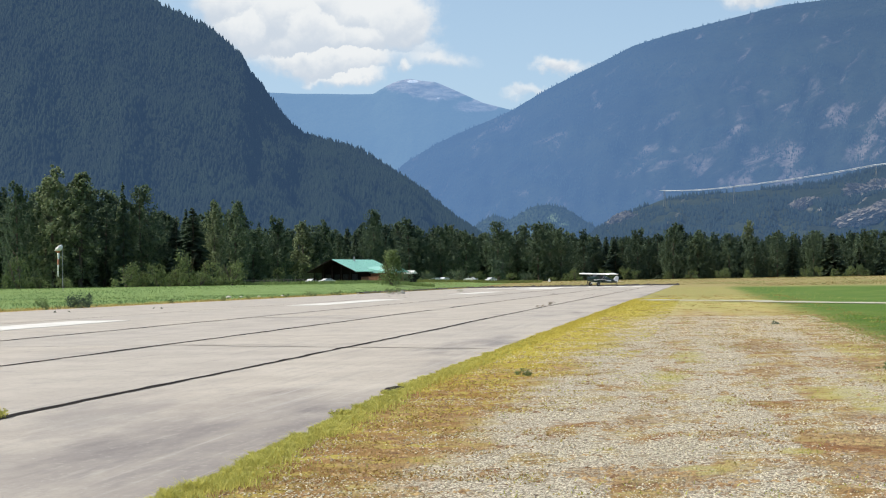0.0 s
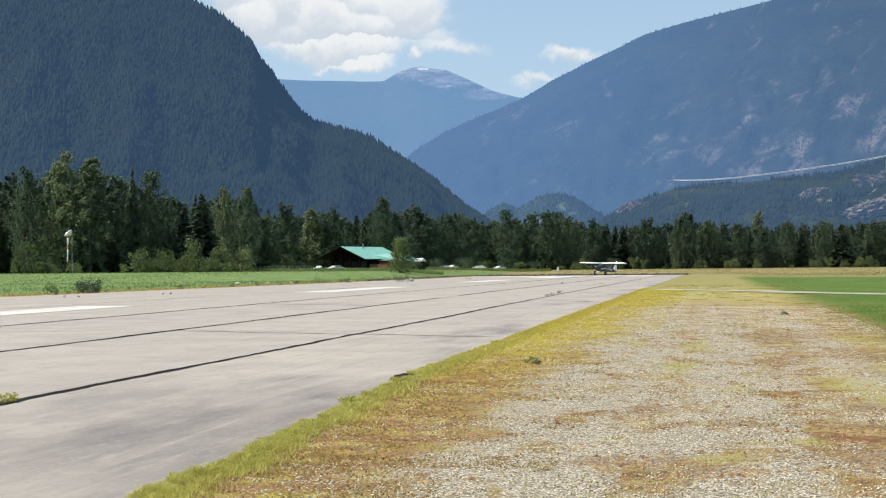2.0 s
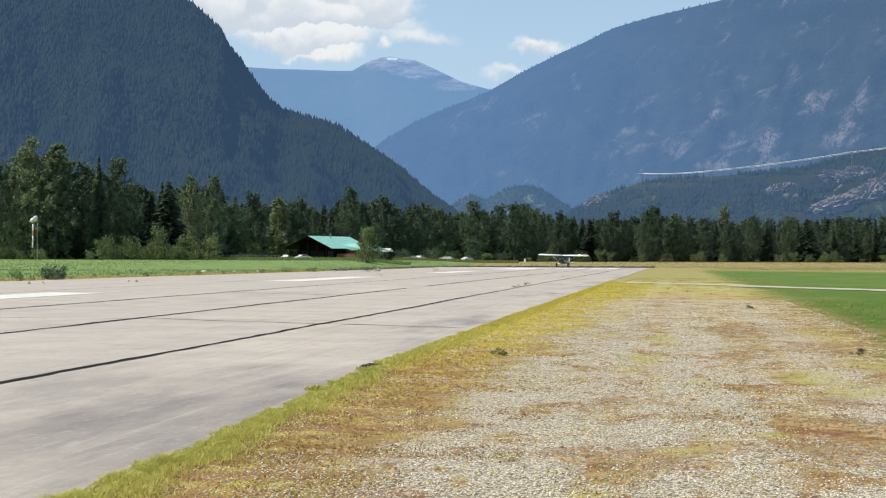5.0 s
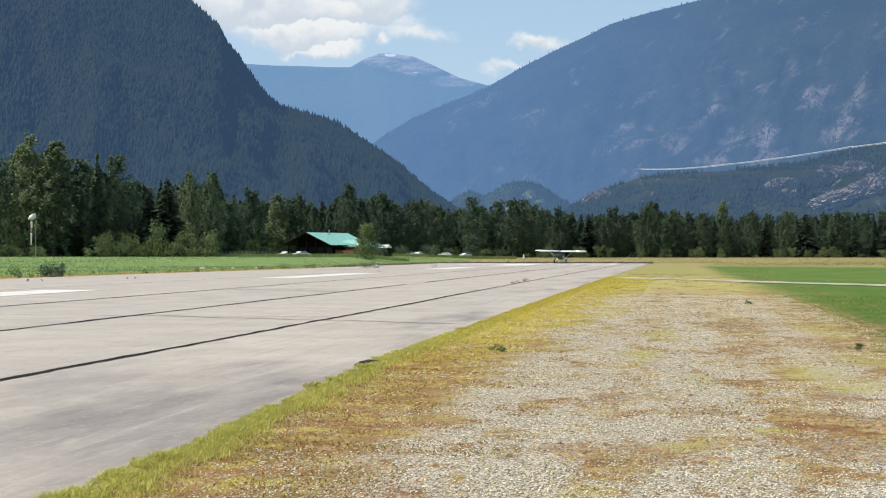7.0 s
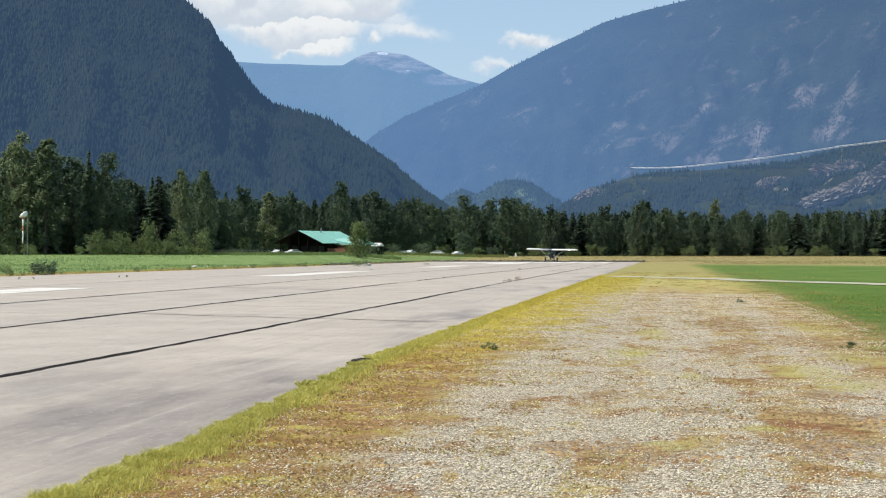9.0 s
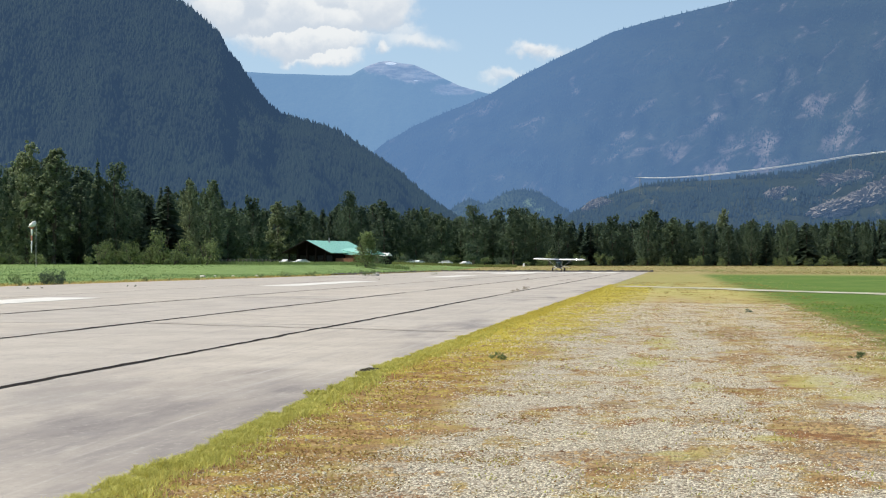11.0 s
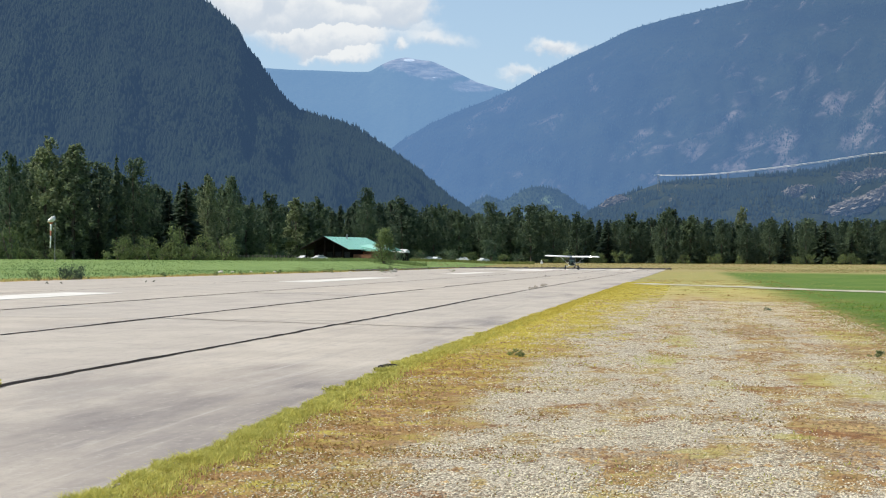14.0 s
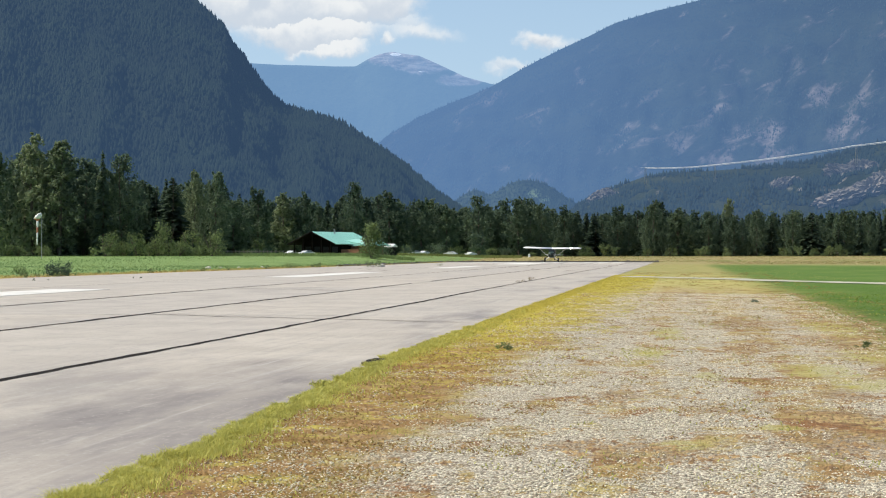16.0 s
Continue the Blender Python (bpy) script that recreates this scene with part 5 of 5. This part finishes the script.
# ---- cars ----
def car_proto(label, paint):
    car = thing("car", Matrix(), label, "car", "parked cars")
    prof_low = [(-2.15, 0.35), (-2.2, 0.75), (-1.95, 0.92), (-1.25, 0.98), (-0.55, 1.42), (0.75, 1.45), (1.5, 1.0), (2.1, 0.92), (2.2, 0.6), (2.12, 0.35)]
    bm = bmesh.new()
    rings = []
    for yy, squeeze in ((-0.86, 0.0), (-0.8, 0.04), (-0.6, 0.06), (0.6, 0.06), (0.8, 0.04), (0.86, 0.0)):
        tuck = 0.25 if abs(yy) > 0.84 else 0.0
        rings.append([(px * (0.985 if tuck else 1), yy, min(pz, 0.95) if tuck else pz) for px, pz in prof_low])
    loft(bm, rings)
    part("body", bm, paint, car, smooth=False)
    for s in (-1, 1):
        bm = bmesh.new()
        loft(bm, [[(-1.1, s * 0.815, 1.0), (-0.5, s * 0.815, 1.36), (0.68, s * 0.815, 1.38), (1.25, s * 0.815, 1.02)], [(-1.1, s * 0.84, 1.0), (-0.5, s * 0.83, 1.36), (0.68, s * 0.83, 1.38), (1.25, s * 0.84, 1.02)]])
        part("side_window", bm, M_glass, car)
        for px in (-1.35, 1.35):
            bm = bmesh.new()
            rod(bm, (px, s * 0.7, 0.33), (px, s * 0.9, 0.33), 0.33, 0.33, 16)
            wheel = part("wheel", bm, M_rubber, car)
            bm = bmesh.new()
            rod(bm, (px, s * 0.88, 0.33), (px, s * 0.915, 0.33), 0.2, 0.18, 12)
            part("rim", bm, M_steel, wheel)
    return car


def build_cars():
    first = car_proto("white car parked beside the lodge", M_carpaint)
    x, y = site(-251, 327)
    first.matrix_basis = pose(x, y, float(ground_z(x, y)), 0, 0, 52)
    first.scale = (0.84, 0.84, 0.8)
    for u, d, turn in ((-278, 338, 75), (-58, 392, 10), (-43, 394, 70), (4, 404, -15), (40, 408, 60)):
        x, y = site(u, d)
        ob = copy_thing(first, pose(x, y, float(ground_z(x, y)), 0, 0, turn))
        ob["label"] = "pale car parked in front of the woods" if u > -200 else "pale car parked under the lodge eaves"


build_cars()


# ---- windsock, fence, bushes, power line ----
def build_windsock():
    x, y = site(-721, 262)
    g = float(ground_z(x, y))
    sock = thing("windsock", Matrix.Translation((x, y, g)), "limp red and white windsock hanging from a slim pole", "windsock")
    part("pole", rod(bmesh.new(), (0, 0, -0.3), (0, 0, 7.3), 0.055, 0.045, 10), M_steel, sock)
    bm = bmesh.new()
    rod(bm, (0, 0, 7.15), (-0.95, 0, 7.2), 0.05, 0.05, 8)
    rod(bm, (-0.15, 0, 7.4), (-0.95, 0, 7.4), 0.04, 0.04, 8)
    part("swivel_arm", bm, M_tin, sock)
    zs = (7.62, 6.95, 6.5, 5.4, 4.5, 3.4, 2.4)
    for k, (a, b) in enumerate(zip(zs, zs[1:])):
        bm = bmesh.new()
        rings = []
        for j in range(4):
            z = a + (b - a) * j / 3
            t = (zs[0] - z) / (zs[0] - zs[-1])
            r = float(np.interp(t, (0, 0.06, 0.12, 0.15, 0.2, 0.4, 1), (0.5, 0.8, 0.7, 0.42, 0.22, 0.17, 0.11)))
            rings.append([(-0.72 - 0.12 * t + r * math.cos(q * math.pi / 6) * (0.8 + 0.25 * math.cos(3 * q)), r * 0.7 * math.sin(q * math.pi / 6), z + max(0.0, 0.3 - 2.0 * t) * math.cos(q * math.pi / 6) + 0.35 * max(0.0, r - 0.25) * math.cos(2.5 * q)) for q in range(12)])
        loft(bm, rings)
        part("cloth_band", bm, M_cream if k in (0, 2, 4, 5) else M_red, sock, "white cloth band" if k in (0, 2, 4, 5) else "faded red cloth band", smooth=True)


def build_fence():
    a, b = Vector((*site(-470, 312), 0)), Vector((*site(-292, 316), 0))
    fence = thing("fence", Matrix.Translation((a.x, a.y, 0)), "grey weathered post and rail fence", "fence")
    prev = None
    for k in range(26):
        p = a.lerp(b, k / 25)
        z = float(ground_z(p.x, p.y))
        q = Vector((p.x - a.x, p.y - a.y, z))
        part("post", box(bmesh.new(), q.x - 0.07, q.y - 0.07, z - 0.3, q.x + 0.07, q.y + 0.07, z + 1.15), M_post, fence)
        if prev is not None:
            for h in (0.5, 0.95):
                part("rail", rod(bmesh.new(), prev + Vector((0, 0, h)), q + Vector((0, 0, h)), 0.045, 0.04, 6), M_post, fence)
        prev = q


def build_bushes():
    rng = random.Random(4)
    def at(u, d, high, wide, mat_, label, seed, **more):
        x, y = site(u, d)
        ob = shrub("bush", seed, high, wide, mat_, label, "bush", "", **more)
        ob.matrix_basis = Matrix.Translation((x, y, float(ground_z(x, y)) - 0.02))
    at(-688, 108, 1.05, 2.2, M_pine, "dark twiggy bush at the runway's edge", 71, clumps=22, per=80)
    at(-756, 112, 0.8, 1.2, M_scrub, "small green bush at the runway's edge", 72)
    at(-620, 122, 0.3, 0.7, M_scrub, "low weed at the runway's edge", 73)
    for u, d, high, wide in ((-282, 172, 0.75, 1.5), (-230, 178, 0.7, 0.8), (-134, 180, 0.95, 2.4), (-16, 205, 0.35, 1.1)):
        at(u, d, high, wide, M_scrub, "yellow-green bush in the rough grass", 80 + int(u) % 50)
    # weeds that stand in the joints
    for u, d, high in ((122, 84.0, 0.14), (134, 81.5, 0.12), (158, 88.5, 0.2), (-560, 97, 0.12), (-545, 98, 0.14), (-710, 90, 0.12), (-735, 89, 0.15)):
        x, y = site(u, d)
        if u > 0:
            x = -8.36 + rng.uniform(-0.08, 0.08)
        ob = shrub("weed", 100 + int(d), high, high * (1.6 if u < 0 else 3.2), M_pine if u < 0 else M_twig, "dry weed growing from a joint in the concrete", "weed", "weeds in the joints", 0.09, 7, 26)
        ob.matrix_basis = Matrix.Translation((x, y, (0.02 if x > -42.4 else 0.0) - float(dip(y))))
    ob = shrub("weed", 131, 0.11, 0.34, M_blade, "green grass tuft growing from a tar joint", "weed", "weeds in the joints", 0.14, 12, 40)
    ob.matrix_basis = Matrix.Translation((-8.36, 17.2, 0.02))
    at(98, 25.1, 0.13, 0.34, M_scrub, "small green tuft in the yellow verge", 91, leaf=0.12, clumps=7, per=40)
    at(-237, 17.9, 0.12, 0.22, M_blade, "bright green tuft at the concrete's edge", 92, leaf=0.14, clumps=6, per=40)
    at(730, 25.6, 0.12, 0.3, M_scrub, "small green tuft in the mown grass", 93, leaf=0.12, clumps=6, per=40)
    at(542, 49, 0.13, 0.3, M_pine, "small dark tuft in the dry grass", 94, leaf=0.12, clumps=6, per=40)
    small = shrub("weed", 133, 0.3, 0.55, M_scrub, "low weed at the edge of the concrete", "weed", "weeds at the runway edge", 0.09, 8, 26)
    small.matrix_basis = Matrix.Translation((-42.8, 101, -float(dip(101))))
    for k in range(22):
        y = 84 + k * 8.2 + rng.uniform(-4, 4)
        x = -43.0 + rng.uniform(-0.5, 0.35)
        copy_thing(small, Matrix.Translation((x, y, float(ground_z(x, y)))) @ Matrix.Rotation(k * 1.7, 4, "Z")).scale = (rng.uniform(0.6, 1.6),) * 3
    # a young tree before the lodge, and shrubs in its yard
    tree = shrub("young_tree", 140, 7.3, 7.0, M_scrub, "young bushy tree in front of the lodge", "tree", "", 0.022, 70, 60, 0.75)
    x, y = site(-136, 300)
    tree.matrix_basis = Matrix.Translation((x, y, float(ground_z(x, y)) - 0.05))
    for u, d, high, wide, seed in ((-74, 385, 2.8, 4.6, 151), (-22, 378, 3.0, 6.5, 152), (-112, 330, 2.6, 4.0, 153), (-318, 325, 2.2, 3.0, 154), (-345, 320, 1.4, 2.4, 155), (52, 392, 6.5, 5.5, 156), (100, 400, 2.6, 4.0, 157)):
        at(u, d, high, wide, M_broad, "rounded green shrub near the lodge", seed, leaf=0.035, clumps=22, per=60)
    # pale boulders in the edge of the field
    for k, (u, d, s) in enumerate(((-426, 168, 0.32), (-372, 175, 0.2), (-404, 173, 0.2), (-330, 178, 0.22), (-120, 190, 0.5), (-196, 182, 0.22))):
        bm = bmesh.new()
        bmesh.ops.create_icosphere(bm, subdivisions=2, radius=s)
        for v in bm.verts:
            v.co *= 1 + 0.35 * noise.noise(v.co * 2.2 / s + Vector((k * 3.1, 0, 0)))
            v.co.z *= 0.6
        x, y = site(u, d)
        ob = tagged(joined("boulder", bm, M_chalk), "pale boulder in the grass beside the runway", "boulder", "boulders beside the runway")
        ob.location = (x, y, float(ground_z(x, y)) + s * 0.25)


def build_cliffs():
    """Granite faces that stand out of the wooded hill."""
    # the cliffs emit some of the backdrop's haze too
    granite = mountain_stuff("granite", (0.17, 0.155, 0.145), (0.42, 0.365, 0.33), HAZE_GLOW, 0.22, (0.07, 0.075, 0.06), 0.5, 0.12)
    for k, (u, v, d, wide, high, lean) in enumerate(((578, 106, 1360, 17, 13, -0.5), (604, 122, 1385, 15, 8, -0.1), (690, 92, 1330, 26, 10, -0.2), (706, 134, 1400, 24, 12, 0.3), (742, 142, 1405, 22, 13, 0.2), (752, 106, 1350, 27, 15, -0.2), (790, 116, 1360, 26, 16, 0.1), (268, 98, 1500, 15, 9, -0.4), (286, 102, 1515, 13, 6, 0.0), (845, 120, 1360, 40, 25, 0.1))):
        bm = bmesh.new()
        bmesh.ops.create_icosphere(bm, subdivisions=5, radius=1.0)
        for vert in bm.verts:
            q = vert.co.copy()
            crack = abs(noise.noise(q * 2.3 + Vector((k * 5.3, 0, 0)))) + 0.6 * abs(noise.noise(q * 5.0 + Vector((k, 3, 0)))) + 0.35 * abs(noise.noise(q * 12.0))
            q *= 1.14 - 0.56 * crack - 0.2 * abs(noise.noise(q * 26.0))
            vert.co = Vector((q.x * wide, q.y * wide * 0.4, q.z * high + q.x * wide * -lean))
        crest = float(np.interp(u, [p[0] for p in SKY_HILL], [p[1] for p in SKY_HILL]))
        d = 1150 + 500 * min(1.0, v / crest) ** (1 / 0.85) - 12
        x, y = site(u, d)
        ob = tagged(joined("granite_cliff", bm, granite), "pale sunlit granite cliff on the wooded hill", "cliff", "granite cliffs", kind="")
        ob.matrix_basis = Matrix.Translation((x, y, 1.6 + v / 2700 * d)) @ Matrix.Rotation(VALLEY, 4, "Z")


def build_power_line():
    towers = []
    for u, v, d in ((349, 151, 1560), (472, 156, 1500), (722, 190, 1420), (930, 222, 1340)):
        x, y = site(u, d)
        z = 1.6 + v / 2700 * d
        foot = z - 9
        ob = thing("pylon", Matrix.Translation((x, y, foot)), "slender pale power pylon on the hill", "pylon", "power pylons")
        bm = bmesh.new()
        for s in (-1, 1):
            rod(bm, (s * 0.9, 0, -8), (s * 0.5, 0, 9), 0.22, 0.16, 6)
        for k in range(5):
            rod(bm, (-0.8 + k * 0.06, 0, k * 1.7), (0.75 - k * 0.06, 0, k * 1.7 + 1.7), 0.09, 0.09, 5)
        part("mast", bm, M_steel, ob)
        part("crossarm", box(bmesh.new(), -4.6, -0.2, 8.6, 4.6, 0.2, 9.0), M_wire, ob)
        towers.append(Vector((x, y, z)))
    for a, b in zip(towers, towers[1:]):
        for off, rise in ((-4.5, 0.0), (-1.6, 0.5), (1.6, 0.5), (4.5, 0.0)):
            bm = bmesh.new()
            prev = None
            for k in range(13):
                t = k / 12
                p = a.lerp(b, t) + Vector((off * 0.4, off, rise - 0.5 - 5.0 * (t - t * t)))
                if prev is not None:
                    rod(bm, prev, p, 0.17, 0.17, 5, False)
                prev = p
            tagged(joined("power_cable", bm, M_wire), "bright sunlit power cable above the hill", "cable", "power cables")


def build_marker():
    x, y = site(143, 392)
    cone = thing("runway_marker", Matrix.Translation((x, y, float(ground_z(x, y)))), "white runway end marker in the rough grass", "marker")
    part("base", box(bmesh.new(), -0.4, -0.4, -0.05, 0.4, 0.4, 0.06, bevel=0.02), M_tin, cone)
    part("cone", rod(bmesh.new(), (0, 0, 0.06), (0, 0, 0.85), 0.32, 0.16, 14), M_tin, cone)


build_windsock()
build_marker()
build_fence()
build_bushes()
build_cliffs()
build_power_line()


# ---- aeroplane: nose to -y, the wheels' contact at the origin ----
SPAN = 9.4
WHEEL_R = 0.36


def build_plane():
    plane = thing("aeroplane", Matrix(), "green and white high-wing tailwheel aeroplane with a lit landing light", "aeroplane")
    # fuselage
    bm = bmesh.new()
    rings = []
    for y, half, low, high in ((-2.35, 0.28, 0.95, 1.42), (-2.2, 0.42, 0.8, 1.52), (-1.5, 0.5, 0.72, 1.62), (-0.95, 0.53, 0.68, 1.72), (-0.6, 0.54, 0.66, 2.1), (0.2, 0.54, 0.66, 2.16), (1.0, 0.5, 0.7, 2.08), (2.2, 0.36, 0.74, 1.75), (3.6, 0.2, 0.78, 1.42), (4.7, 0.07, 0.86, 1.2)):
        mid, tall = (low + high) / 2, (high - low) / 2
        rings.append([(half * math.copysign(abs(math.cos(q)) ** 0.65, math.cos(q)), y, mid + tall * math.copysign(abs(math.sin(q)) ** 0.65, math.sin(q))) for q in (k * math.pi / 10 for k in range(20))])
    loft(bm, rings)
    part("fuselage", bm, M_green, plane, smooth=True)
    for s in (-1, 1):
        bm = bmesh.new()
        loft(bm, [[(s * 0.515, -1.4, 1.02), (s * 0.55, 0.5, 0.98), (s * 0.30, 3.0, 1.05), (s * 0.30, 3.0, 1.25), (s * 0.555, 0.5, 1.3), (s * 0.515, -1.4, 1.2)], [(s * 0.40, -1.4, 1.02), (s * 0.40, 0.5, 0.98), (s * 0.2, 3.0, 1.05), (s * 0.2, 3.0, 1.25), (s * 0.4, 0.5, 1.3), (s * 0.40, -1.4, 1.2)]])
        part("side_flash", bm, M_cream, plane, "white side flash")
        bm = bmesh.new()
        loft(bm, [[(s * 0.55, -0.5, 1.5), (s * 0.555, 1.0, 1.5), (s * 0.53, 0.95, 1.95), (s * 0.545, -0.35, 2.0)], [(s * 0.45, -0.5, 1.5), (s * 0.45, 1.0, 1.5), (s * 0.43, 0.95, 1.95), (s * 0.445, -0.35, 2.0)]])
        part("side_window", bm, M_glass, plane)
    bm = bmesh.new()
    loft(bm, [[(-0.46, -0.98, 1.7), (0.46, -0.98, 1.7), (0.47, -0.62, 2.1), (-0.47, -0.62, 2.1)], [(-0.46, -0.86, 1.66), (0.46, -0.86, 1.66), (0.47, -0.5, 2.06), (-0.47, -0.5, 2.06)]])
    part("windscreen", bm, M_glass, plane)
    # cowling openings
    cowl = part("cowling", rod(bmesh.new(), (0, -2.42, 1.18), (0, -2.2, 1.18), 0.3, 0.42, 20), M_green, plane, smooth=True)
    for s in (-1, 1):
        part("air_intake", box(bmesh.new(), s * 0.27 - 0.1, -2.44, 1.08, s * 0.27 + 0.1, -2.3, 1.24), M_rubber, cowl)
    # wing in two halves, each with aileron and tip
    def section(x, chord, y0, z, thick):
        shape = ((0, 0.0), (0.02, 0.35), (0.12, 0.8), (0.3, 1.0), (0.6, 0.7), (1.0, 0.05), (0.6, -0.12), (0.3, -0.2), (0.1, -0.22), (0.02, -0.15))
        return [(x, y0 + c * chord, z + t * thick) for c, t in shape]
    for s in (-1, 1):
        bm = bmesh.new()
        loft(bm, [section(s * x, 1.6 * c, -0.6 + (1 - c) * 0.5, 2.12 + 0.021 * x, 0.24 * th) for x, c, th in ((0.0, 1, 1), (2.5, 1, 1), (4.1, 1, 1), (4.45, 0.94, 0.8), (4.63, 0.8, 0.5), (SPAN / 2, 0.62, 0.2))])
        wing = part("wing", bm, M_cream, plane, smooth=True)
        bm = bmesh.new()
        box(bm, s * 2.4, 0.98, 2.15, s * 4.1, 1.06, 2.2)
        part("aileron", bm, M_cream, wing)
        bm = bmesh.new()
        rod(bm, (s * 0.5, 0.0, 0.78), (s * 2.1, -0.2, 2.14), 0.017, 0.017, 8)
        part("front_strut", bm, M_cream, plane)
        bm = bmesh.new()
        rod(bm, (s * 0.5, 0.1, 0.78), (s * 2.1, 0.65, 2.15), 0.017, 0.017, 8)
        part("rear_strut", bm, M_cream, plane)
        # tailplane
        bm = bmesh.new()
        loft(bm, [[(0, 3.9, 1.15), (0, 4.9, 1.15), (0, 4.9, 1.2), (0, 3.9, 1.22)], [(s * 1.0, 4.05, 1.15), (s * 1.0, 4.95, 1.15), (s * 1.0, 4.95, 1.19), (s * 1.0, 4.05, 1.21)], [(s * 1.55, 4.4, 1.16), (s * 1.55, 4.85, 1.16), (s * 1.55, 4.85, 1.18), (s * 1.55, 4.4, 1.18)]])
        part("tailplane", bm, M_cream, plane)
        # gear legs
        bm = bmesh.new()
        rod(bm, (s * 0.42, -0.75, 0.75), (s * 1.02, -0.85, 0.38), 0.06, 0.05, 8)
        rod(bm, (s * 0.42, -0.1, 0.72), (s * 1.02, -0.82, 0.38), 0.04, 0.04, 8)
        part("gear_leg", bm, M_cream, plane)
    bm = bmesh.new()
    loft(bm, [[(-0.05, 3.7, 1.2), (-0.05, 4.95, 0.95), (0.05, 4.95, 0.95), (0.05, 3.7, 1.2)], [(-0.04, 4.15, 1.8), (-0.04, 5.15, 1.8), (0.04, 5.15, 1.8), (0.04, 4.15, 1.8)], [(-0.03, 4.45, 2.15), (-0.03, 5.0, 2.15), (0.03, 5.0, 2.15), (0.03, 4.45, 2.15)]])
    part("fin", bm, M_cream, plane)
    bm = bmesh.new()
    rod(bm, (0, 4.5, 0.9), (0, 4.85, 0.45), 0.04, 0.03, 8)
    rod(bm, (-0.05, 4.9, 0.42), (0.05, 4.9, 0.42), 0.13, 0.13, 12)
    part("tailwheel", bm, M_rubber, plane)
    # landing light let into the leading edge of one wing
    bm = bmesh.new()
    bmesh.ops.create_uvsphere(bm, u_segments=14, v_segments=8, radius=0.11)
    lens = part("landing_light", bm, M_lamp, plane, "glowing landing light")
    lens.location = (3.1, -0.62, 2.27)
    # turning parts
    wheels = []
    for s in (-1, 1):
        bm = bmesh.new()
        rod(bm, (-0.09, 0, 0), (0.09, 0, 0), WHEEL_R, WHEEL_R, 24)
        bmesh.ops.bevel(bm, geom=[e for e in bm.edges if abs(e.verts[0].co.x - e.verts[1].co.x) < 1e-4], offset=0.05, segments=2, affect="EDGES")
        wheel = part("wheel", bm, M_rubber, plane, smooth=True)
        wheel.location = (s * 1.08, -0.85, WHEEL_R)
        hub = bmesh.new()
        rod(hub, (-0.1, 0, 0), (0.1, 0, 0), 0.13, 0.13, 12)
        part("hub", hub, M_steel, wheel)
        wheels.append(wheel)
    bm = bmesh.new()
    for s in (-1, 1):
        loft(bm, [[(-0.05, -0.03, 0), (0.05, -0.03, 0), (0.05, 0.03, 0), (-0.05, 0.03, 0)], [(-0.07, -0.04, s * 0.5), (0.07, 0.0, s * 0.5), (0.07, 0.02, s * 0.5), (-0.07, -0.02, s * 0.5)], [(-0.04, -0.02, s * 0.95), (0.04, 0.0, s * 0.95), (0.04, 0.01, s * 0.95), (-0.04, -0.01, s * 0.95)]])
    propeller = part("propeller", bm, M_rubber, plane, "dark spinning propeller")
    propeller.location = (0, -2.5, 1.18)
    bm = bmesh.new()
    rod(bm, (0, 0.1, 0), (0, -0.28, 0), 0.2, 0.02, 16)
    part("spinner", bm, M_green, propeller, smooth=True)
    return plane, wheels, propeller


PLANE, WHEELS, PROPELLER = build_plane()


# ---- what moves ----
def taxi(t):
    """Where the aeroplane stands, its height and heading: it swings into line, waits, then rolls and lifts off."""
    turn_t = (0, 0.5, 1, 1.5, 2, 3, 4, 5.2, 6.3, 16)
    turn_a = (43, 38, 34.5, 30, 26, 21, 16, 8, 2, 0)
    bear_t = (0, 1, 2, 3, 4, 6.5, 8, 9, 10.5, 11.5, 12.5, 13.5, 14.5, 15.2, 16)
    bear_u = (-175.5, -179.5, -182.5, -187, -191.5, -195, -196, -197, -198.5, -198.5, -202, -205, -208.5, -213, -220.5)
    roll = max(0.0, t - 9.0)
    d = 278 - 0.5 * 1.27 * roll ** 2
    x = d * float(np.interp(t, bear_t, bear_u)) / 2700
    lift = 0.36 * float(soft((t - 14.4) / 2.6))
    return x, d, 0.035 + lift - float(dip(d)), float(np.interp(t, turn_t, turn_a)), roll


def motions():
    rows, spin, angle, prop = [], [], 0.0, 0.0
    old = None
    for k in range(0, 16 * 10 + 1):
        t = k / 10
        x, y, z, heading, roll = taxi(t)
        tail = -3.5 * (1 - float(soft((t - 11.5) / 2.0)))
        rows.append((t, pose(x, y, z, tail, 1.0, -heading)))
    walk(PLANE, rows)
    for k in range(0, 16 * 30 + 1):
        x, y, z, heading, roll = taxi(k / 30)
        if old is not None:
            angle += math.degrees(min(math.hypot(x - old[0], y - old[1]) / WHEEL_R, 1.4))
            prop += 80
        old = (x, y)
        spin.append((k / 30, angle, prop))
    for s, wheel in zip((-1, 1), WHEELS):
        walk(wheel, [(t, pose(s * 1.08, -0.85, WHEEL_R, a, 0, 0)) for t, a, p in spin])
    walk(PROPELLER, [(t, pose(0, -2.5, 1.18, 0, p, 0)) for t, a, p in spin])


motions()
